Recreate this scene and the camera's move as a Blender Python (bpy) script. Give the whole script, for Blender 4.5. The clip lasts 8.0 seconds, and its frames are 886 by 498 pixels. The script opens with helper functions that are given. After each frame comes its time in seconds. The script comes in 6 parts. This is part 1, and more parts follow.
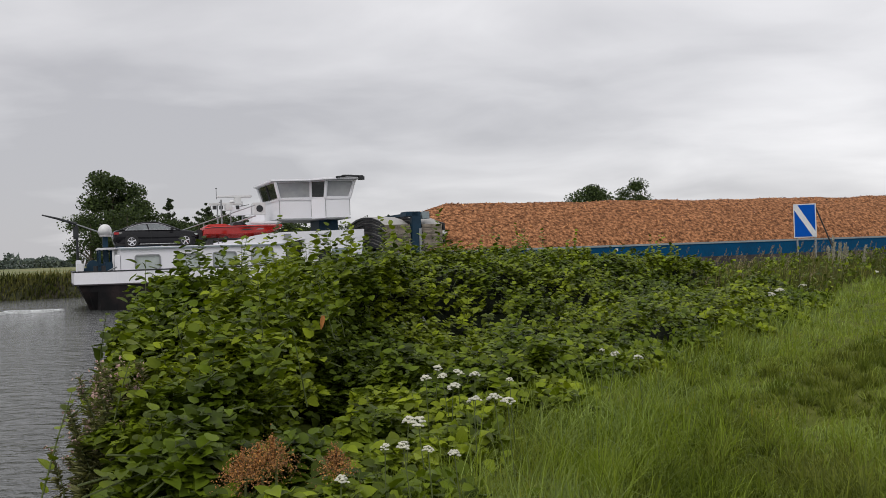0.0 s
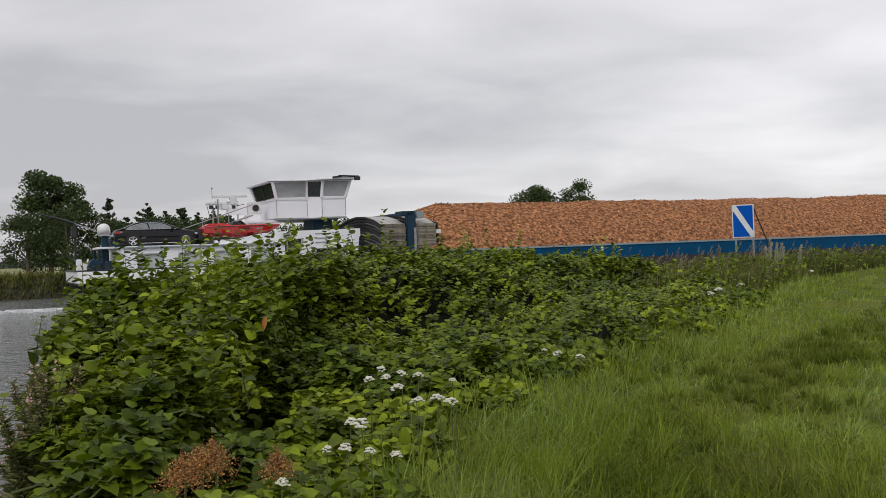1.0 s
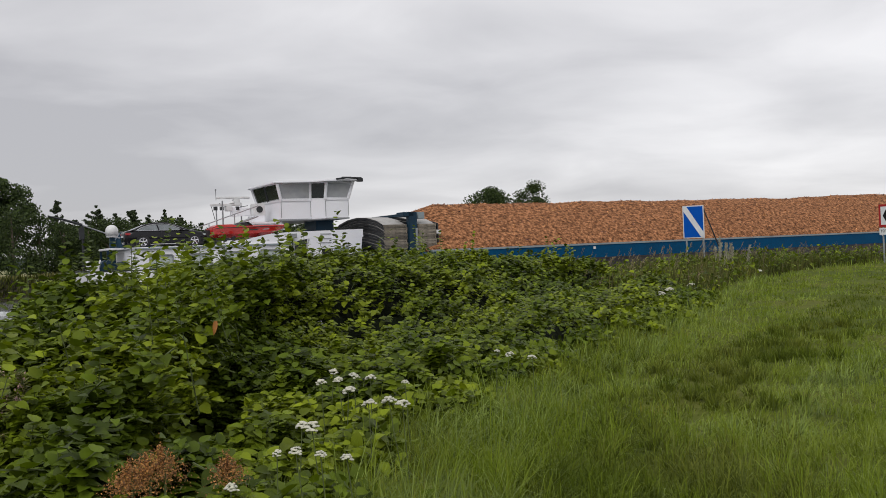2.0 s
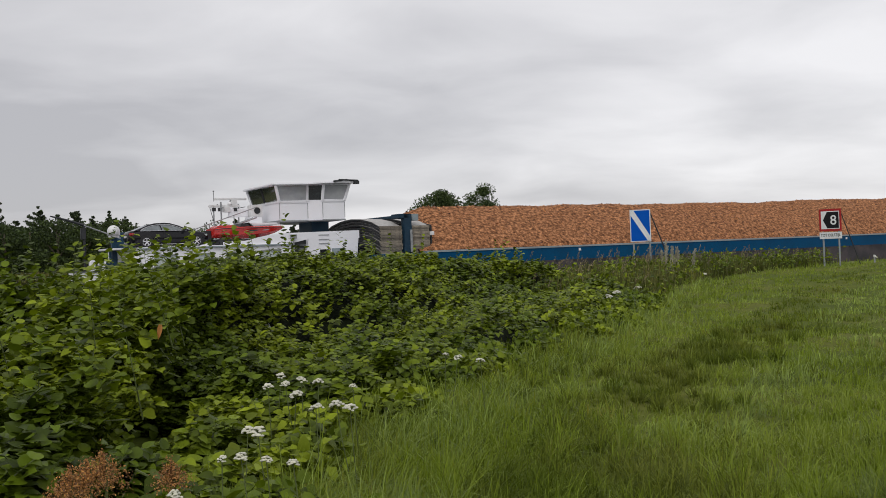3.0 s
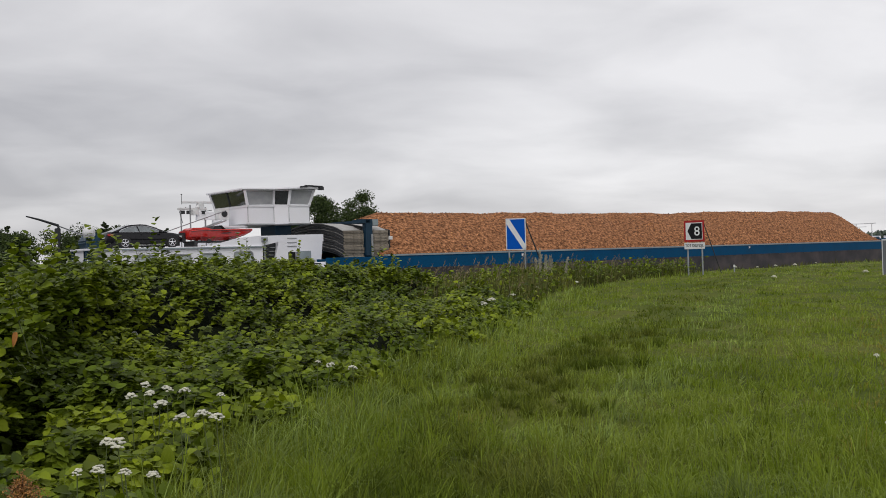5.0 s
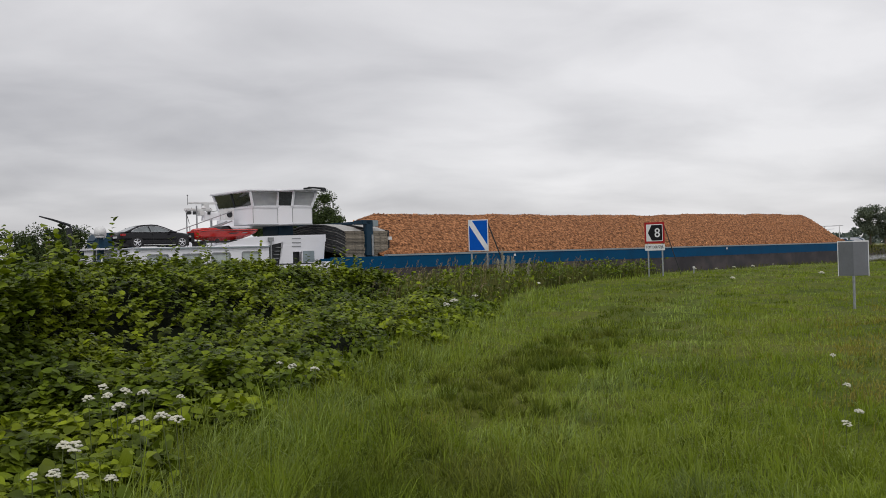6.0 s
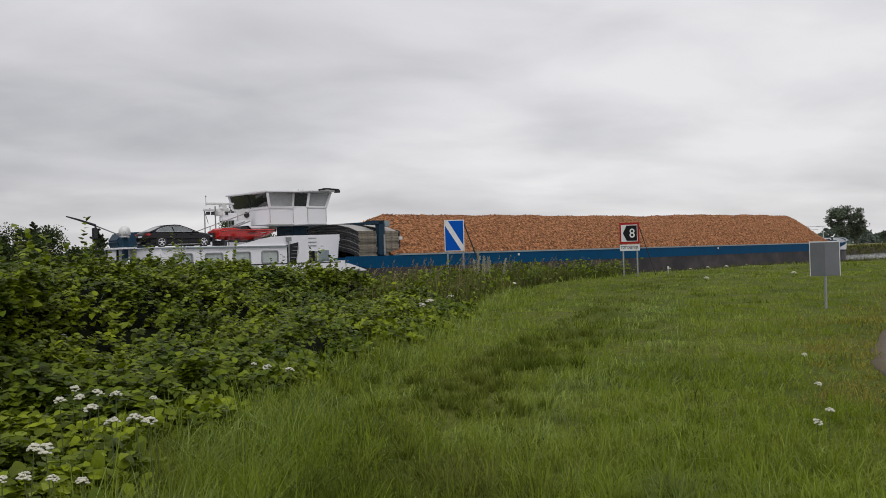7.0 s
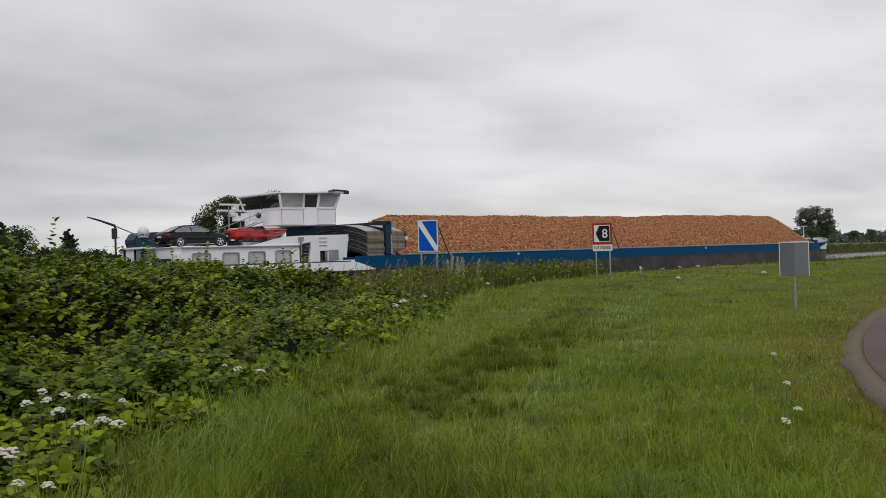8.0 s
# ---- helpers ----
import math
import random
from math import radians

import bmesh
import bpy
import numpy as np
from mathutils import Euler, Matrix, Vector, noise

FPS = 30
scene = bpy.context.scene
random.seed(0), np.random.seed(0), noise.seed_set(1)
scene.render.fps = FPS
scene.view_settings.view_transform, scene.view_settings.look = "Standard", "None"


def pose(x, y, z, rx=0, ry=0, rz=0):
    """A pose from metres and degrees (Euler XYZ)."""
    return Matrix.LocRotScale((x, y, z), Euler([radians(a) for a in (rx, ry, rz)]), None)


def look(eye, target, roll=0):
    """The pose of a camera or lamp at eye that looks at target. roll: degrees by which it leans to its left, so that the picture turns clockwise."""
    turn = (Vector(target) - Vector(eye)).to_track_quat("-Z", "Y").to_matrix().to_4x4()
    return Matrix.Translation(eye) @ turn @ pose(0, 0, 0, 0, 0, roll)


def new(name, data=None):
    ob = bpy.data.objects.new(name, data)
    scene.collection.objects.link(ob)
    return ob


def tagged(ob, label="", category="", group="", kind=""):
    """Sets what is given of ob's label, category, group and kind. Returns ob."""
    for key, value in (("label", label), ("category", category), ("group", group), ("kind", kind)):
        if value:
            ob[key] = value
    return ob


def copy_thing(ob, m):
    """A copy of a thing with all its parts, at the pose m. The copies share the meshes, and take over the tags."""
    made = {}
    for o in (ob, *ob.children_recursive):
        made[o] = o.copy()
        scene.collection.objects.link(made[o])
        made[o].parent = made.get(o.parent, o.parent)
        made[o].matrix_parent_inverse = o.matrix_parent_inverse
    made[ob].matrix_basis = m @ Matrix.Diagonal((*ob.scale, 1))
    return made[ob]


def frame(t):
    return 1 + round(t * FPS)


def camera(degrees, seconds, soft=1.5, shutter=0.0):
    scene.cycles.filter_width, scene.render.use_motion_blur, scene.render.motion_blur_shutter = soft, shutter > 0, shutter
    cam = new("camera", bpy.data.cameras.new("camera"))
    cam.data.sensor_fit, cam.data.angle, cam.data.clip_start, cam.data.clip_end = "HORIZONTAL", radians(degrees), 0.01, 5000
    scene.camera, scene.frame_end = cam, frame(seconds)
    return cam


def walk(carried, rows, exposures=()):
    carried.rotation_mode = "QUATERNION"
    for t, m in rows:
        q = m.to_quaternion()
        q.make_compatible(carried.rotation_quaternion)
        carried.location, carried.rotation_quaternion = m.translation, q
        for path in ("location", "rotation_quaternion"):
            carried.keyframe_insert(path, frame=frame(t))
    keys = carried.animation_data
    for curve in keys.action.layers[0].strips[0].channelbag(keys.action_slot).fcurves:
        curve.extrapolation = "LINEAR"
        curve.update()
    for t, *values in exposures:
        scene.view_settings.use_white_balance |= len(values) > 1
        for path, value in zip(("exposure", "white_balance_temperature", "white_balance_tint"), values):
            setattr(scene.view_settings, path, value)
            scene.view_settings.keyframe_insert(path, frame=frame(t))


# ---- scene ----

# Camera: stands on a canal bank, eye 1.6 m over the grass, and pans to the right.
EYE = 1.6
cam = camera(50.66, 8.0, soft=0.9)
ROWS = [
    (0.0, 0.0, 0.231, 2.017, 0.0, 0.0, 0.0),
    (0.5, -1.849, 0.207, 2.06, 0.007, 0.003, -0.002),
    (1.0, -3.334, 0.131, 2.135, 0.019, -0.01, 0.004),
    (1.5, -4.794, 0.111, 2.287, 0.032, -0.015, 0.005),
    (3.0, -9.16, 0.157, 2.254, 0.054, -0.017, 0.011),
    (3.5, -11.344, 0.209, 1.964, 0.057, -0.008, 0.013),
    (4.0, -13.279, 0.241, 1.788, 0.076, -0.02, 0.012),
    (4.5, -15.003, 0.264, 1.732, 0.088, -0.045, 0.017),
    (5.0, -16.572, 0.308, 1.691, 0.098, -0.038, 0.015),
    (6.5, -19.659, 0.298, 1.582, 0.097, -0.013, 0.01),
    (7.0, -20.34, 0.287, 1.59, 0.103, -0.02, 0.011),
    (7.5, -21.197, 0.259, 1.565, 0.11, -0.025, 0.016),
    (8.0, -21.932, 0.257, 1.644, 0.121, -0.024, 0.016),
]
walk(cam, [(t, pose(x, y, EYE + z, 90 + pitch, roll, yaw)) for t, yaw, pitch, roll, x, y, z in ROWS], [(0.0, 0.07), (1.5, 0.05), (3.0, 0.02), (5.0, -0.04), (6.5, -0.10), (8.0, -0.13)])

# ---- light: an overcast sky, a wide weak sun ----
SUN_EL, SUN_AZ = 48, 205
world = bpy.data.worlds.new("overcast_sky")
scene.world = world
world.use_nodes = True


def build_sky():
    nt = world.node_tree
    nt.nodes.clear()
    N, L = nt.nodes.new, nt.links.new

    def m(op, a, b=None, clamp=False):
        nd = N("ShaderNodeMath")
        nd.operation, nd.use_clamp = op, clamp
        for i, v in enumerate((a, b)):
            if v is None:
                continue
            if isinstance(v, (int, float)):
                nd.inputs[i].default_value = v
            else:
                L(v, nd.inputs[i])
        return nd.outputs[0]

    co = N("ShaderNodeTexCoord").outputs["Generated"]
    sep = N("ShaderNodeSeparateXYZ")
    L(co, sep.inputs[0])
    up = m("ADD", m("MAXIMUM", sep.outputs[2], 0.0), 0.20)
    flat = N("ShaderNodeCombineXYZ")
    L(m("DIVIDE", sep.outputs[0], up), flat.inputs[0])
    L(m("DIVIDE", sep.outputs[1], up), flat.inputs[1])

    def clouds(scale, detail, rough, stretch):
        mp = N("ShaderNodeMapping")
        mp.inputs["Scale"].default_value = (stretch, 1.0, 1.0)
        mp.inputs["Rotation"].default_value = (0, 0, 0.45)
        L(flat.outputs[0], mp.inputs[0])
        nz = N("ShaderNodeTexNoise")
        nz.inputs["Scale"].default_value = scale
        nz.inputs["Detail"].default_value = detail
        nz.inputs["Roughness"].default_value = rough
        nz.inputs["Distortion"].default_value = 0.3
        L(mp.outputs[0], nz.inputs["Vector"])
        return nz.outputs["Fac"]

    fac = m("ADD", m("MULTIPLY", clouds(0.6, 3, 0.45, 0.75), 0.62), m("MULTIPLY", clouds(1.9, 5, 0.5, 0.8), 0.38))
    ramp = N("ShaderNodeValToRGB")
    el = ramp.color_ramp.elements
    el[0].position, el[0].color = 0.35, (0.50, 0.495, 0.52, 1)
    el[1].position, el[1].color = 0.63, (0.905, 0.893, 0.91, 1)
    low = m("SUBTRACT", 1.0, m("MULTIPLY", sep.outputs[2], 3.0), True)
    east = m("ADD", m("MULTIPLY", sep.outputs[0], 0.07), m("MULTIPLY", m("MULTIPLY", m("SUBTRACT", sep.outputs[0], 0.32), 0.17), low))
    L(m("ADD", fac, m("MULTIPLY", east, 1.0)), ramp.inputs[0])
    sky = N("ShaderNodeTexSky")
    sky.sky_type, sky.sun_disc = "NISHITA", False
    sky.sun_elevation, sky.sun_rotation = radians(SUN_EL), radians(SUN_AZ)
    dim = N("ShaderNodeMix")
    dim.data_type, dim.blend_type = "RGBA", "MULTIPLY"
    dim.inputs[0].default_value = 1.0
    L(sky.outputs[0], dim.inputs[6])
    dim.inputs[7].default_value = (0.1, 0.1, 0.1, 1)
    mix = N("ShaderNodeMix")
    mix.data_type = "RGBA"
    mix.inputs[0].default_value = 0.93
    L(dim.outputs[2], mix.inputs[6])
    L(ramp.outputs[0], mix.inputs[7])
    bg = N("ShaderNodeBackground")
    bg.inputs[1].default_value = SKY_STRENGTH
    L(mix.outputs[2], bg.inputs[0])
    out = N("ShaderNodeOutputWorld")
    L(bg.outputs[0], out.inputs[0])


SKY_STRENGTH = 1.0
build_sky()
sun = new("sun", bpy.data.lights.new("sun", "SUN"))
sun.data.energy, sun.data.angle, sun.data.color = 1.0, radians(25), (1.0, 0.97, 0.93)
sun.matrix_world = look((0, 0, 50), (-50 * math.sin(radians(SUN_AZ)) / math.tan(radians(SUN_EL)), -50 * math.cos(radians(SUN_AZ)) / math.tan(radians(SUN_EL)), 0))
scene.view_settings.exposure = 0.0


# ---- materials ----
def mat(name, base, rough=0.6, metal=0.0, vary=0.15, scale=8.0, fine=60.0, bump=0.02, island=0.0, second=None, spec=0.5, translucent=0.0, obj_random=0.0):
    """Two scales of noise in colour, roughness and relief; island varies whole pieces; second is a patch colour."""
    mt = bpy.data.materials.new(name)
    mt.use_nodes = True
    nt = mt.node_tree
    N, L = nt.nodes.new, nt.links.new
    bs = nt.nodes["Principled BSDF"]
    bs.inputs["Metallic"].default_value = metal
    bs.inputs["Specular IOR Level"].default_value = spec
    co = N("ShaderNodeTexCoord").outputs["Object"]

    def nz(s, d=4):
        n = N("ShaderNodeTexNoise")
        n.inputs["Scale"].default_value = s
        n.inputs["Detail"].default_value = d
        L(co, n.inputs["Vector"])
        return n.outputs["Fac"]

    def mixc(f, a, b, mode="MIX"):
        mx = N("ShaderNodeMix")
        mx.data_type, mx.blend_type = "RGBA", mode
        for i, v in ((0, f), (6, a), (7, b)):
            if isinstance(v, (int, float)):
                mx.inputs[i].default_value = v
            elif isinstance(v, tuple):
                mx.inputs[i].default_value = (*v, 1)
            else:
                L(v, mx.inputs[i])
        return mx.outputs[2]

    def rng(f, lo, hi, a=0.3, b=0.7):
        r = N("ShaderNodeMapRange")
        r.inputs[1].default_value, r.inputs[2].default_value = a, b
        r.inputs[3].default_value, r.inputs[4].default_value = lo, hi
        L(f, r.inputs[0])
        return r.outputs[0]

    coarse, grain = nz(scale), nz(fine, 3)
    col = base
    if second:
        col = mixc(rng(coarse, 0.0, 1.0, 0.42, 0.62), base, second)
    lo = tuple(max(0, 1 - vary) for _ in range(3))
    hi = (1 + vary,) * 3
    col = mixc(1.0, mixc(rng(coarse, 0, 1), lo, hi), col, "MULTIPLY")
    col = mixc(1.0, mixc(rng(grain, 0, 1), tuple(1 - vary * 0.7 for _ in range(3)), (1 + vary * 0.7,) * 3), col, "MULTIPLY")
    if island:
        g = N("ShaderNodeNewGeometry").outputs["Random Per Island"]
        col = mixc(1.0, mixc(g, (1 - island, 1 - island, 1 - island * 0.6), (1 + island * 1.1, 1 + island * 0.9, 1 + island * 0.3)), col, "MULTIPLY")
    if obj_random:
        g = N("ShaderNodeObjectInfo").outputs["Random"]
        col = mixc(1.0, mixc(g, (1 - obj_random,) * 3, (1 + obj_random,) * 3), col, "MULTIPLY")
    L(col, bs.inputs["Base Color"])
    L(rng(grain, max(0.03, rough - 0.08), min(1.0, rough + 0.08)), bs.inputs["Roughness"])
    if bump:
        bp = N("ShaderNodeBump")
        bp.inputs["Strength"].default_value = 0.6
        bp.inputs["Distance"].default_value = bump
        L(grain, bp.inputs["Height"])
        L(bp.outputs[0], bs.inputs["Normal"])
    if translucent:
        tr = N("ShaderNodeBsdfTranslucent")
        L(mixc(1.0, col, (1.3, 1.35, 0.6), "MULTIPLY"), tr.inputs[0])
        mx = N("ShaderNodeMixShader")
        mx.inputs[0].default_value = translucent
        L(bs.outputs[0], mx.inputs[1])
        L(tr.outputs[0], mx.inputs[2])
        L(mx.outputs[0], nt.nodes["Material Output"].inputs[0])
    return mt


def water_material():
    mt = mat("canal_water", (0.092, 0.096, 0.092), 0.06, 0, 0.1, 0.2, 1.5, 0)
    nt = mt.node_tree
    N, L = nt.nodes.new, nt.links.new
    bs = nt.nodes["Principled BSDF"]
    for lk in list(bs.inputs["Roughness"].links):
        nt.links.remove(lk)
    bs.inputs["Roughness"].default_value = 0.08
    bs.inputs["IOR"].default_value = 1.33
    co = N("ShaderNodeTexCoord").outputs["Object"]
    mp = N("ShaderNodeMapping")
    mp.inputs["Scale"].default_value = (1.0, 1.7, 1.0)
    L(co, mp.inputs[0])
    prev = None
    for s, dist in ((0.55, 0.10), (2.2, 0.05), (7.0, 0.015)):
        n = N("ShaderNodeTexNoise")
        n.inputs["Scale"].default_value, n.inputs["Detail"].default_value = s, 3
        L(mp.outputs[0], n.inputs["Vector"])
        b = N("ShaderNodeBump")
        b.inputs["Strength"].default_value, b.inputs["Distance"].default_value = 0.9, dist * 1.8
        L(n.outputs["Fac"], b.inputs["Height"])
        if prev:
            L(prev, b.inputs["Normal"])
        prev = b.outputs[0]
    L(prev, bs.inputs["Normal"])
    return mt


WHITE = mat("white_ship_paint", (0.86, 0.86, 0.90), 0.35, 0, 0.025, 1.2, 20, 0.002, second=(0.83, 0.83, 0.86))
BLUE = mat("blue_ship_paint", (0.0, 0.068, 0.165), 0.6, 0, 0.2, 0.5, 9, 0.003, second=(0.001, 0.048, 0.115), spec=0.10)
DARKBLUE = mat("dark_blue_paint", (0.008, 0.034, 0.062), 0.5, 0, 0.15, 1.5, 20, 0.003, spec=0.3)
HULL = mat("dark_hull_paint", (0.042, 0.038, 0.042), 0.6, 0, 0.3, 0.6, 10, 0.006, second=(0.06, 0.05, 0.05), spec=0.3)
BLACKHULL = mat("black_stern_paint", (0.010, 0.010, 0.011), 0.6, 0, 0.3, 0.8, 10, 0.004, second=(0.020, 0.015, 0.015), spec=0.12)
RAILGREY = mat("pale_grey_coaming", (0.25, 0.30, 0.32), 0.45, 0.0, 0.12, 1.5, 20, 0.002)
GREYMETAL = mat("grey_metal", (0.33, 0.34, 0.35), 0.42, 0.7, 0.12, 3, 40, 0.002)
DARKMETAL = mat("dark_metal", (0.03, 0.032, 0.035), 0.5, 0.3, 0.2, 3, 40, 0.002)
LID = mat("weathered_hatch_cover", (0.44, 0.43, 0.41), 0.55, 0.25, 0.25, 2.0, 25, 0.003, second=(0.33, 0.32, 0.30), obj_random=0.12)
LIDDARK = mat("dark_hatch_rim", (0.045, 0.045, 0.047), 0.6, 0.2, 0.3, 4.0, 30, 0.003, obj_random=0.25)
LIDEDGE = mat("hatch_cover_rim", (0.22, 0.19, 0.15), 0.65, 0.1, 0.3, 5.0, 40, 0.003, obj_random=0.25)
GLASS_DARK = mat("tinted_window_glass", (0.02, 0.024, 0.024), 0.06, 0, 0.1, 2, 30, 0, spec=0.8)
GLASS_BLIND = mat("window_with_pale_blind", (0.42, 0.47, 0.45), 0.12, 0, 0.08, 3, 6, 0, spec=0.8)
# opaque pale tone stands in for the sky seen in the wheelhouse glass
GLASS_SKY = mat("pale_sky_window_glass", (0.44, 0.45, 0.46), 0.13, 0, 0.16, 0.9, 1.6, 0.004, second=(0.30, 0.31, 0.33), spec=0.8)
RUBBER = mat("black_rubber", (0.015, 0.015, 0.016), 0.75, 0, 0.15, 10, 80, 0.002)
CARPAINT = mat("black_car_paint", (0.008, 0.008, 0.010), 0.12, 0.0, 0.06, 3, 40, 0, spec=0.3)
CHROME = mat("chrome_trim", (0.7, 0.7, 0.72), 0.18, 1.0, 0.05, 5, 50, 0)
REDLIGHT = mat("red_lamp_lens", (0.35, 0.01, 0.015), 0.15, 0, 0.05, 8, 50, 0)
REDPAINT = mat("red_gelcoat", (0.56, 0.022, 0.016), 0.22, 0, 0.08, 2, 30, 0, spec=0.7)
WHITEPLASTIC = mat("white_plastic", (0.72, 0.72, 0.72), 0.4, 0, 0.06, 4, 40, 0.001)
SIGNBLUE = mat("blue_sign_foil", (0.0, 0.085, 0.46), 0.55, 0, 0.06, 3, 40, 0, spec=0.12)
SIGNWHITE = mat("white_sign_foil", (0.72, 0.73, 0.75), 0.45, 0, 0.07, 4, 50, 0)
SIGNRED = mat("red_sign_foil", (0.36, 0.02, 0.022), 0.55, 0, 0.08, 4, 50, 0, spec=0.2)
SIGNBLACK = mat("black_sign_foil", (0.012, 0.012, 0.014), 0.6, 0, 0.1, 4, 50, 0, spec=0.15)
GALV = mat("galvanised_steel", (0.34, 0.36, 0.38), 0.5, 0.55, 0.18, 4, 40, 0.001)
SIGNBACK = mat("dull_aluminium_sign_back", (0.165, 0.175, 0.195), 0.55, 0.2, 0.12, 2, 30, 0.001)
CHIPS = mat("wood_chips", (0.235, 0.100, 0.045), 0.9, 0, 0.68, 4.5, 12.0, 0.04, second=(0.30, 0.138, 0.064), spec=0.15)
CHIP = mat("loose_wood_chip", (0.33, 0.150, 0.066), 0.9, 0, 0.2, 11.0, 30.0, 0.0, island=0.75, second=(0.66, 0.40, 0.24), spec=0.15)
SOIL = mat("ground_turf", (0.088, 0.116, 0.016), 0.95, 0, 0.3, 0.35, 6.0, 0.05, second=(0.094, 0.104, 0.019), spec=0.1)
BANKSOIL = mat("muddy_bank", (0.040, 0.032, 0.022), 0.95, 0, 0.3, 0.5, 5.0, 0.05, second=(0.032, 0.036, 0.015))
FIELD = mat("far_field", (0.24, 0.22, 0.085), 0.95, 0, 0.15, 0.03, 0.6, 0.0, second=(0.10, 0.14, 0.04))
GRASS = mat("grass_blade", (0.190, 0.258, 0.026), 0.5, 0, 0.2, 0.35, 2.4, 0, island=0.22, second=(0.195, 0.246, 0.044), translucent=0.33, spec=0.24)
DRYGRASS = mat("yellowing_grass_blade", (0.235, 0.232, 0.048), 0.7, 0, 0.22, 0.7, 3.0, 0, island=0.35, second=(0.200, 0.185, 0.050), translucent=0.25, spec=0.12)
COARSEGRASS = mat("coarse_grass_blade", (0.104, 0.148, 0.018), 0.7, 0, 0.22, 0.5, 3.0, 0, island=0.4, second=(0.120, 0.142, 0.028), translucent=0.25, spec=0.12)
PALEGRASS = mat("pale_dewy_grass_blade", (0.210, 0.280, 0.074), 0.6, 0, 0.25, 0.7, 3.0, 0, island=0.35, translucent=0.3, spec=0.25)
TALLGRASS = mat("tall_grass_blade", (0.158, 0.218, 0.024), 0.7, 0, 0.2, 0.5, 3.0, 0, island=0.35, second=(0.20, 0.215, 0.045), translucent=0.3, spec=0.12)
FARREED = mat("far_bank_grass", (0.17, 0.165, 0.055), 0.75, 0, 0.3, 0.12, 2.0, 0, island=0.3, second=(0.10, 0.105, 0.03), translucent=0.2, spec=0.2)
# base lifted to grey in place of sky seen through the car's windows
CARGLASS = mat("sky_grey_car_glass", (0.16, 0.18, 0.19), 0.06, 0, 0.25, 2.0, 8, 0, spec=0.8)
REED = mat("reed_blade", (0.072, 0.090, 0.022), 0.75, 0, 0.3, 0.5, 2.0, 0, island=0.45, second=(0.112, 0.116, 0.040), translucent=0.25, spec=0.15)
LEAF = mat("knotweed_leaf", (0.086, 0.134, 0.010), 0.5, 0, 0.24, 0.8, 6.0, 0, island=0.55, second=(0.150, 0.198, 0.012), translucent=0.18, spec=0.15)
# shade between the shrub's leaves, put into a near-black colour
INNER_SHADE = mat("shrub_inner_shade", (0.006, 0.009, 0.003), 0.95, 0, 0.4, 5.0, 20.0, 0.05, spec=0.1)
REEDHEAD = mat("reed_plume", (0.22, 0.185, 0.11), 0.9, 0, 0.2, 2, 20, 0, island=0.4)
STEM = mat("green_stem", (0.085, 0.11, 0.03), 0.6, 0, 0.2, 6, 40, 0.001)
TREELEAF = mat("tree_leaf", (0.052, 0.080, 0.028), 0.65, 0, 0.25, 0.25, 2.0, 0, island=0.4, translucent=0.15, spec=0.2)
CONIFER = mat("conifer_needles", (0.052, 0.074, 0.036), 0.7, 0, 0.25, 0.3, 2.0, 0, island=0.35, translucent=0.1, spec=0.2)
BARK = mat("bark", (0.10, 0.08, 0.06), 0.9, 0, 0.3, 2, 20, 0.02)
# paler and greyer than the near leaves: distance haze put into the colour
FARTREE = mat("hazy_tree_leaf", (0.110, 0.135, 0.105), 0.8, 0, 0.2, 0.2, 2.0, 0, island=0.25, translucent=0.15, spec=0.1)
# pale bluish green: some horizon haze is mixed into the woods' colour
FARWOOD = mat("hazy_far_wood", (0.115, 0.145, 0.125), 0.95, 0, 0.2, 0.05, 0.4, 0, island=0.2, spec=0.1)
UMBEL = mat("white_umbel_flower", (0.56, 0.56, 0.47), 0.8, 0, 0.1, 20, 200, 0.002, island=0.12)
DRYDOCK = mat("rusty_dock_seed", (0.36, 0.185, 0.065), 0.85, 0, 0.2, 5, 60, 0.002, island=0.6)
ORANGELEAF = mat("withered_orange_leaf", (0.42, 0.17, 0.04), 0.6, 0, 0.15, 10, 60, 0.001)
WILLOWHERB = mat("grey_green_herb_leaf", (0.19, 0.215, 0.10), 0.7, 0, 0.2, 1, 8, 0, island=0.4, translucent=0.2, second=(0.175, 0.180, 0.085), spec=0.15)
MAUVE = mat("faded_mauve_flower", (0.42, 0.29, 0.27), 0.8, 0, 0.2, 6, 40, 0, island=0.3)
MUGWORT = mat("silvery_dry_herb", (0.37, 0.36, 0.29), 0.85, 0, 0.15, 2, 20, 0, island=0.25)
ASPHALT = mat("reddish_asphalt", (0.140, 0.098, 0.088), 0.9, 0, 0.12, 0.6, 60.0, 0.006)
GRAVEL = mat("gravel_shoulder", (0.15, 0.115, 0.08), 0.95, 0, 0.3, 1.5, 40.0, 0.015, second=(0.095, 0.085, 0.045))
FOAM = mat("foam", (0.70, 0.72, 0.72), 0.6, 0, 0.25, 2.0, 9.0, 0.02)
WATER = water_material()


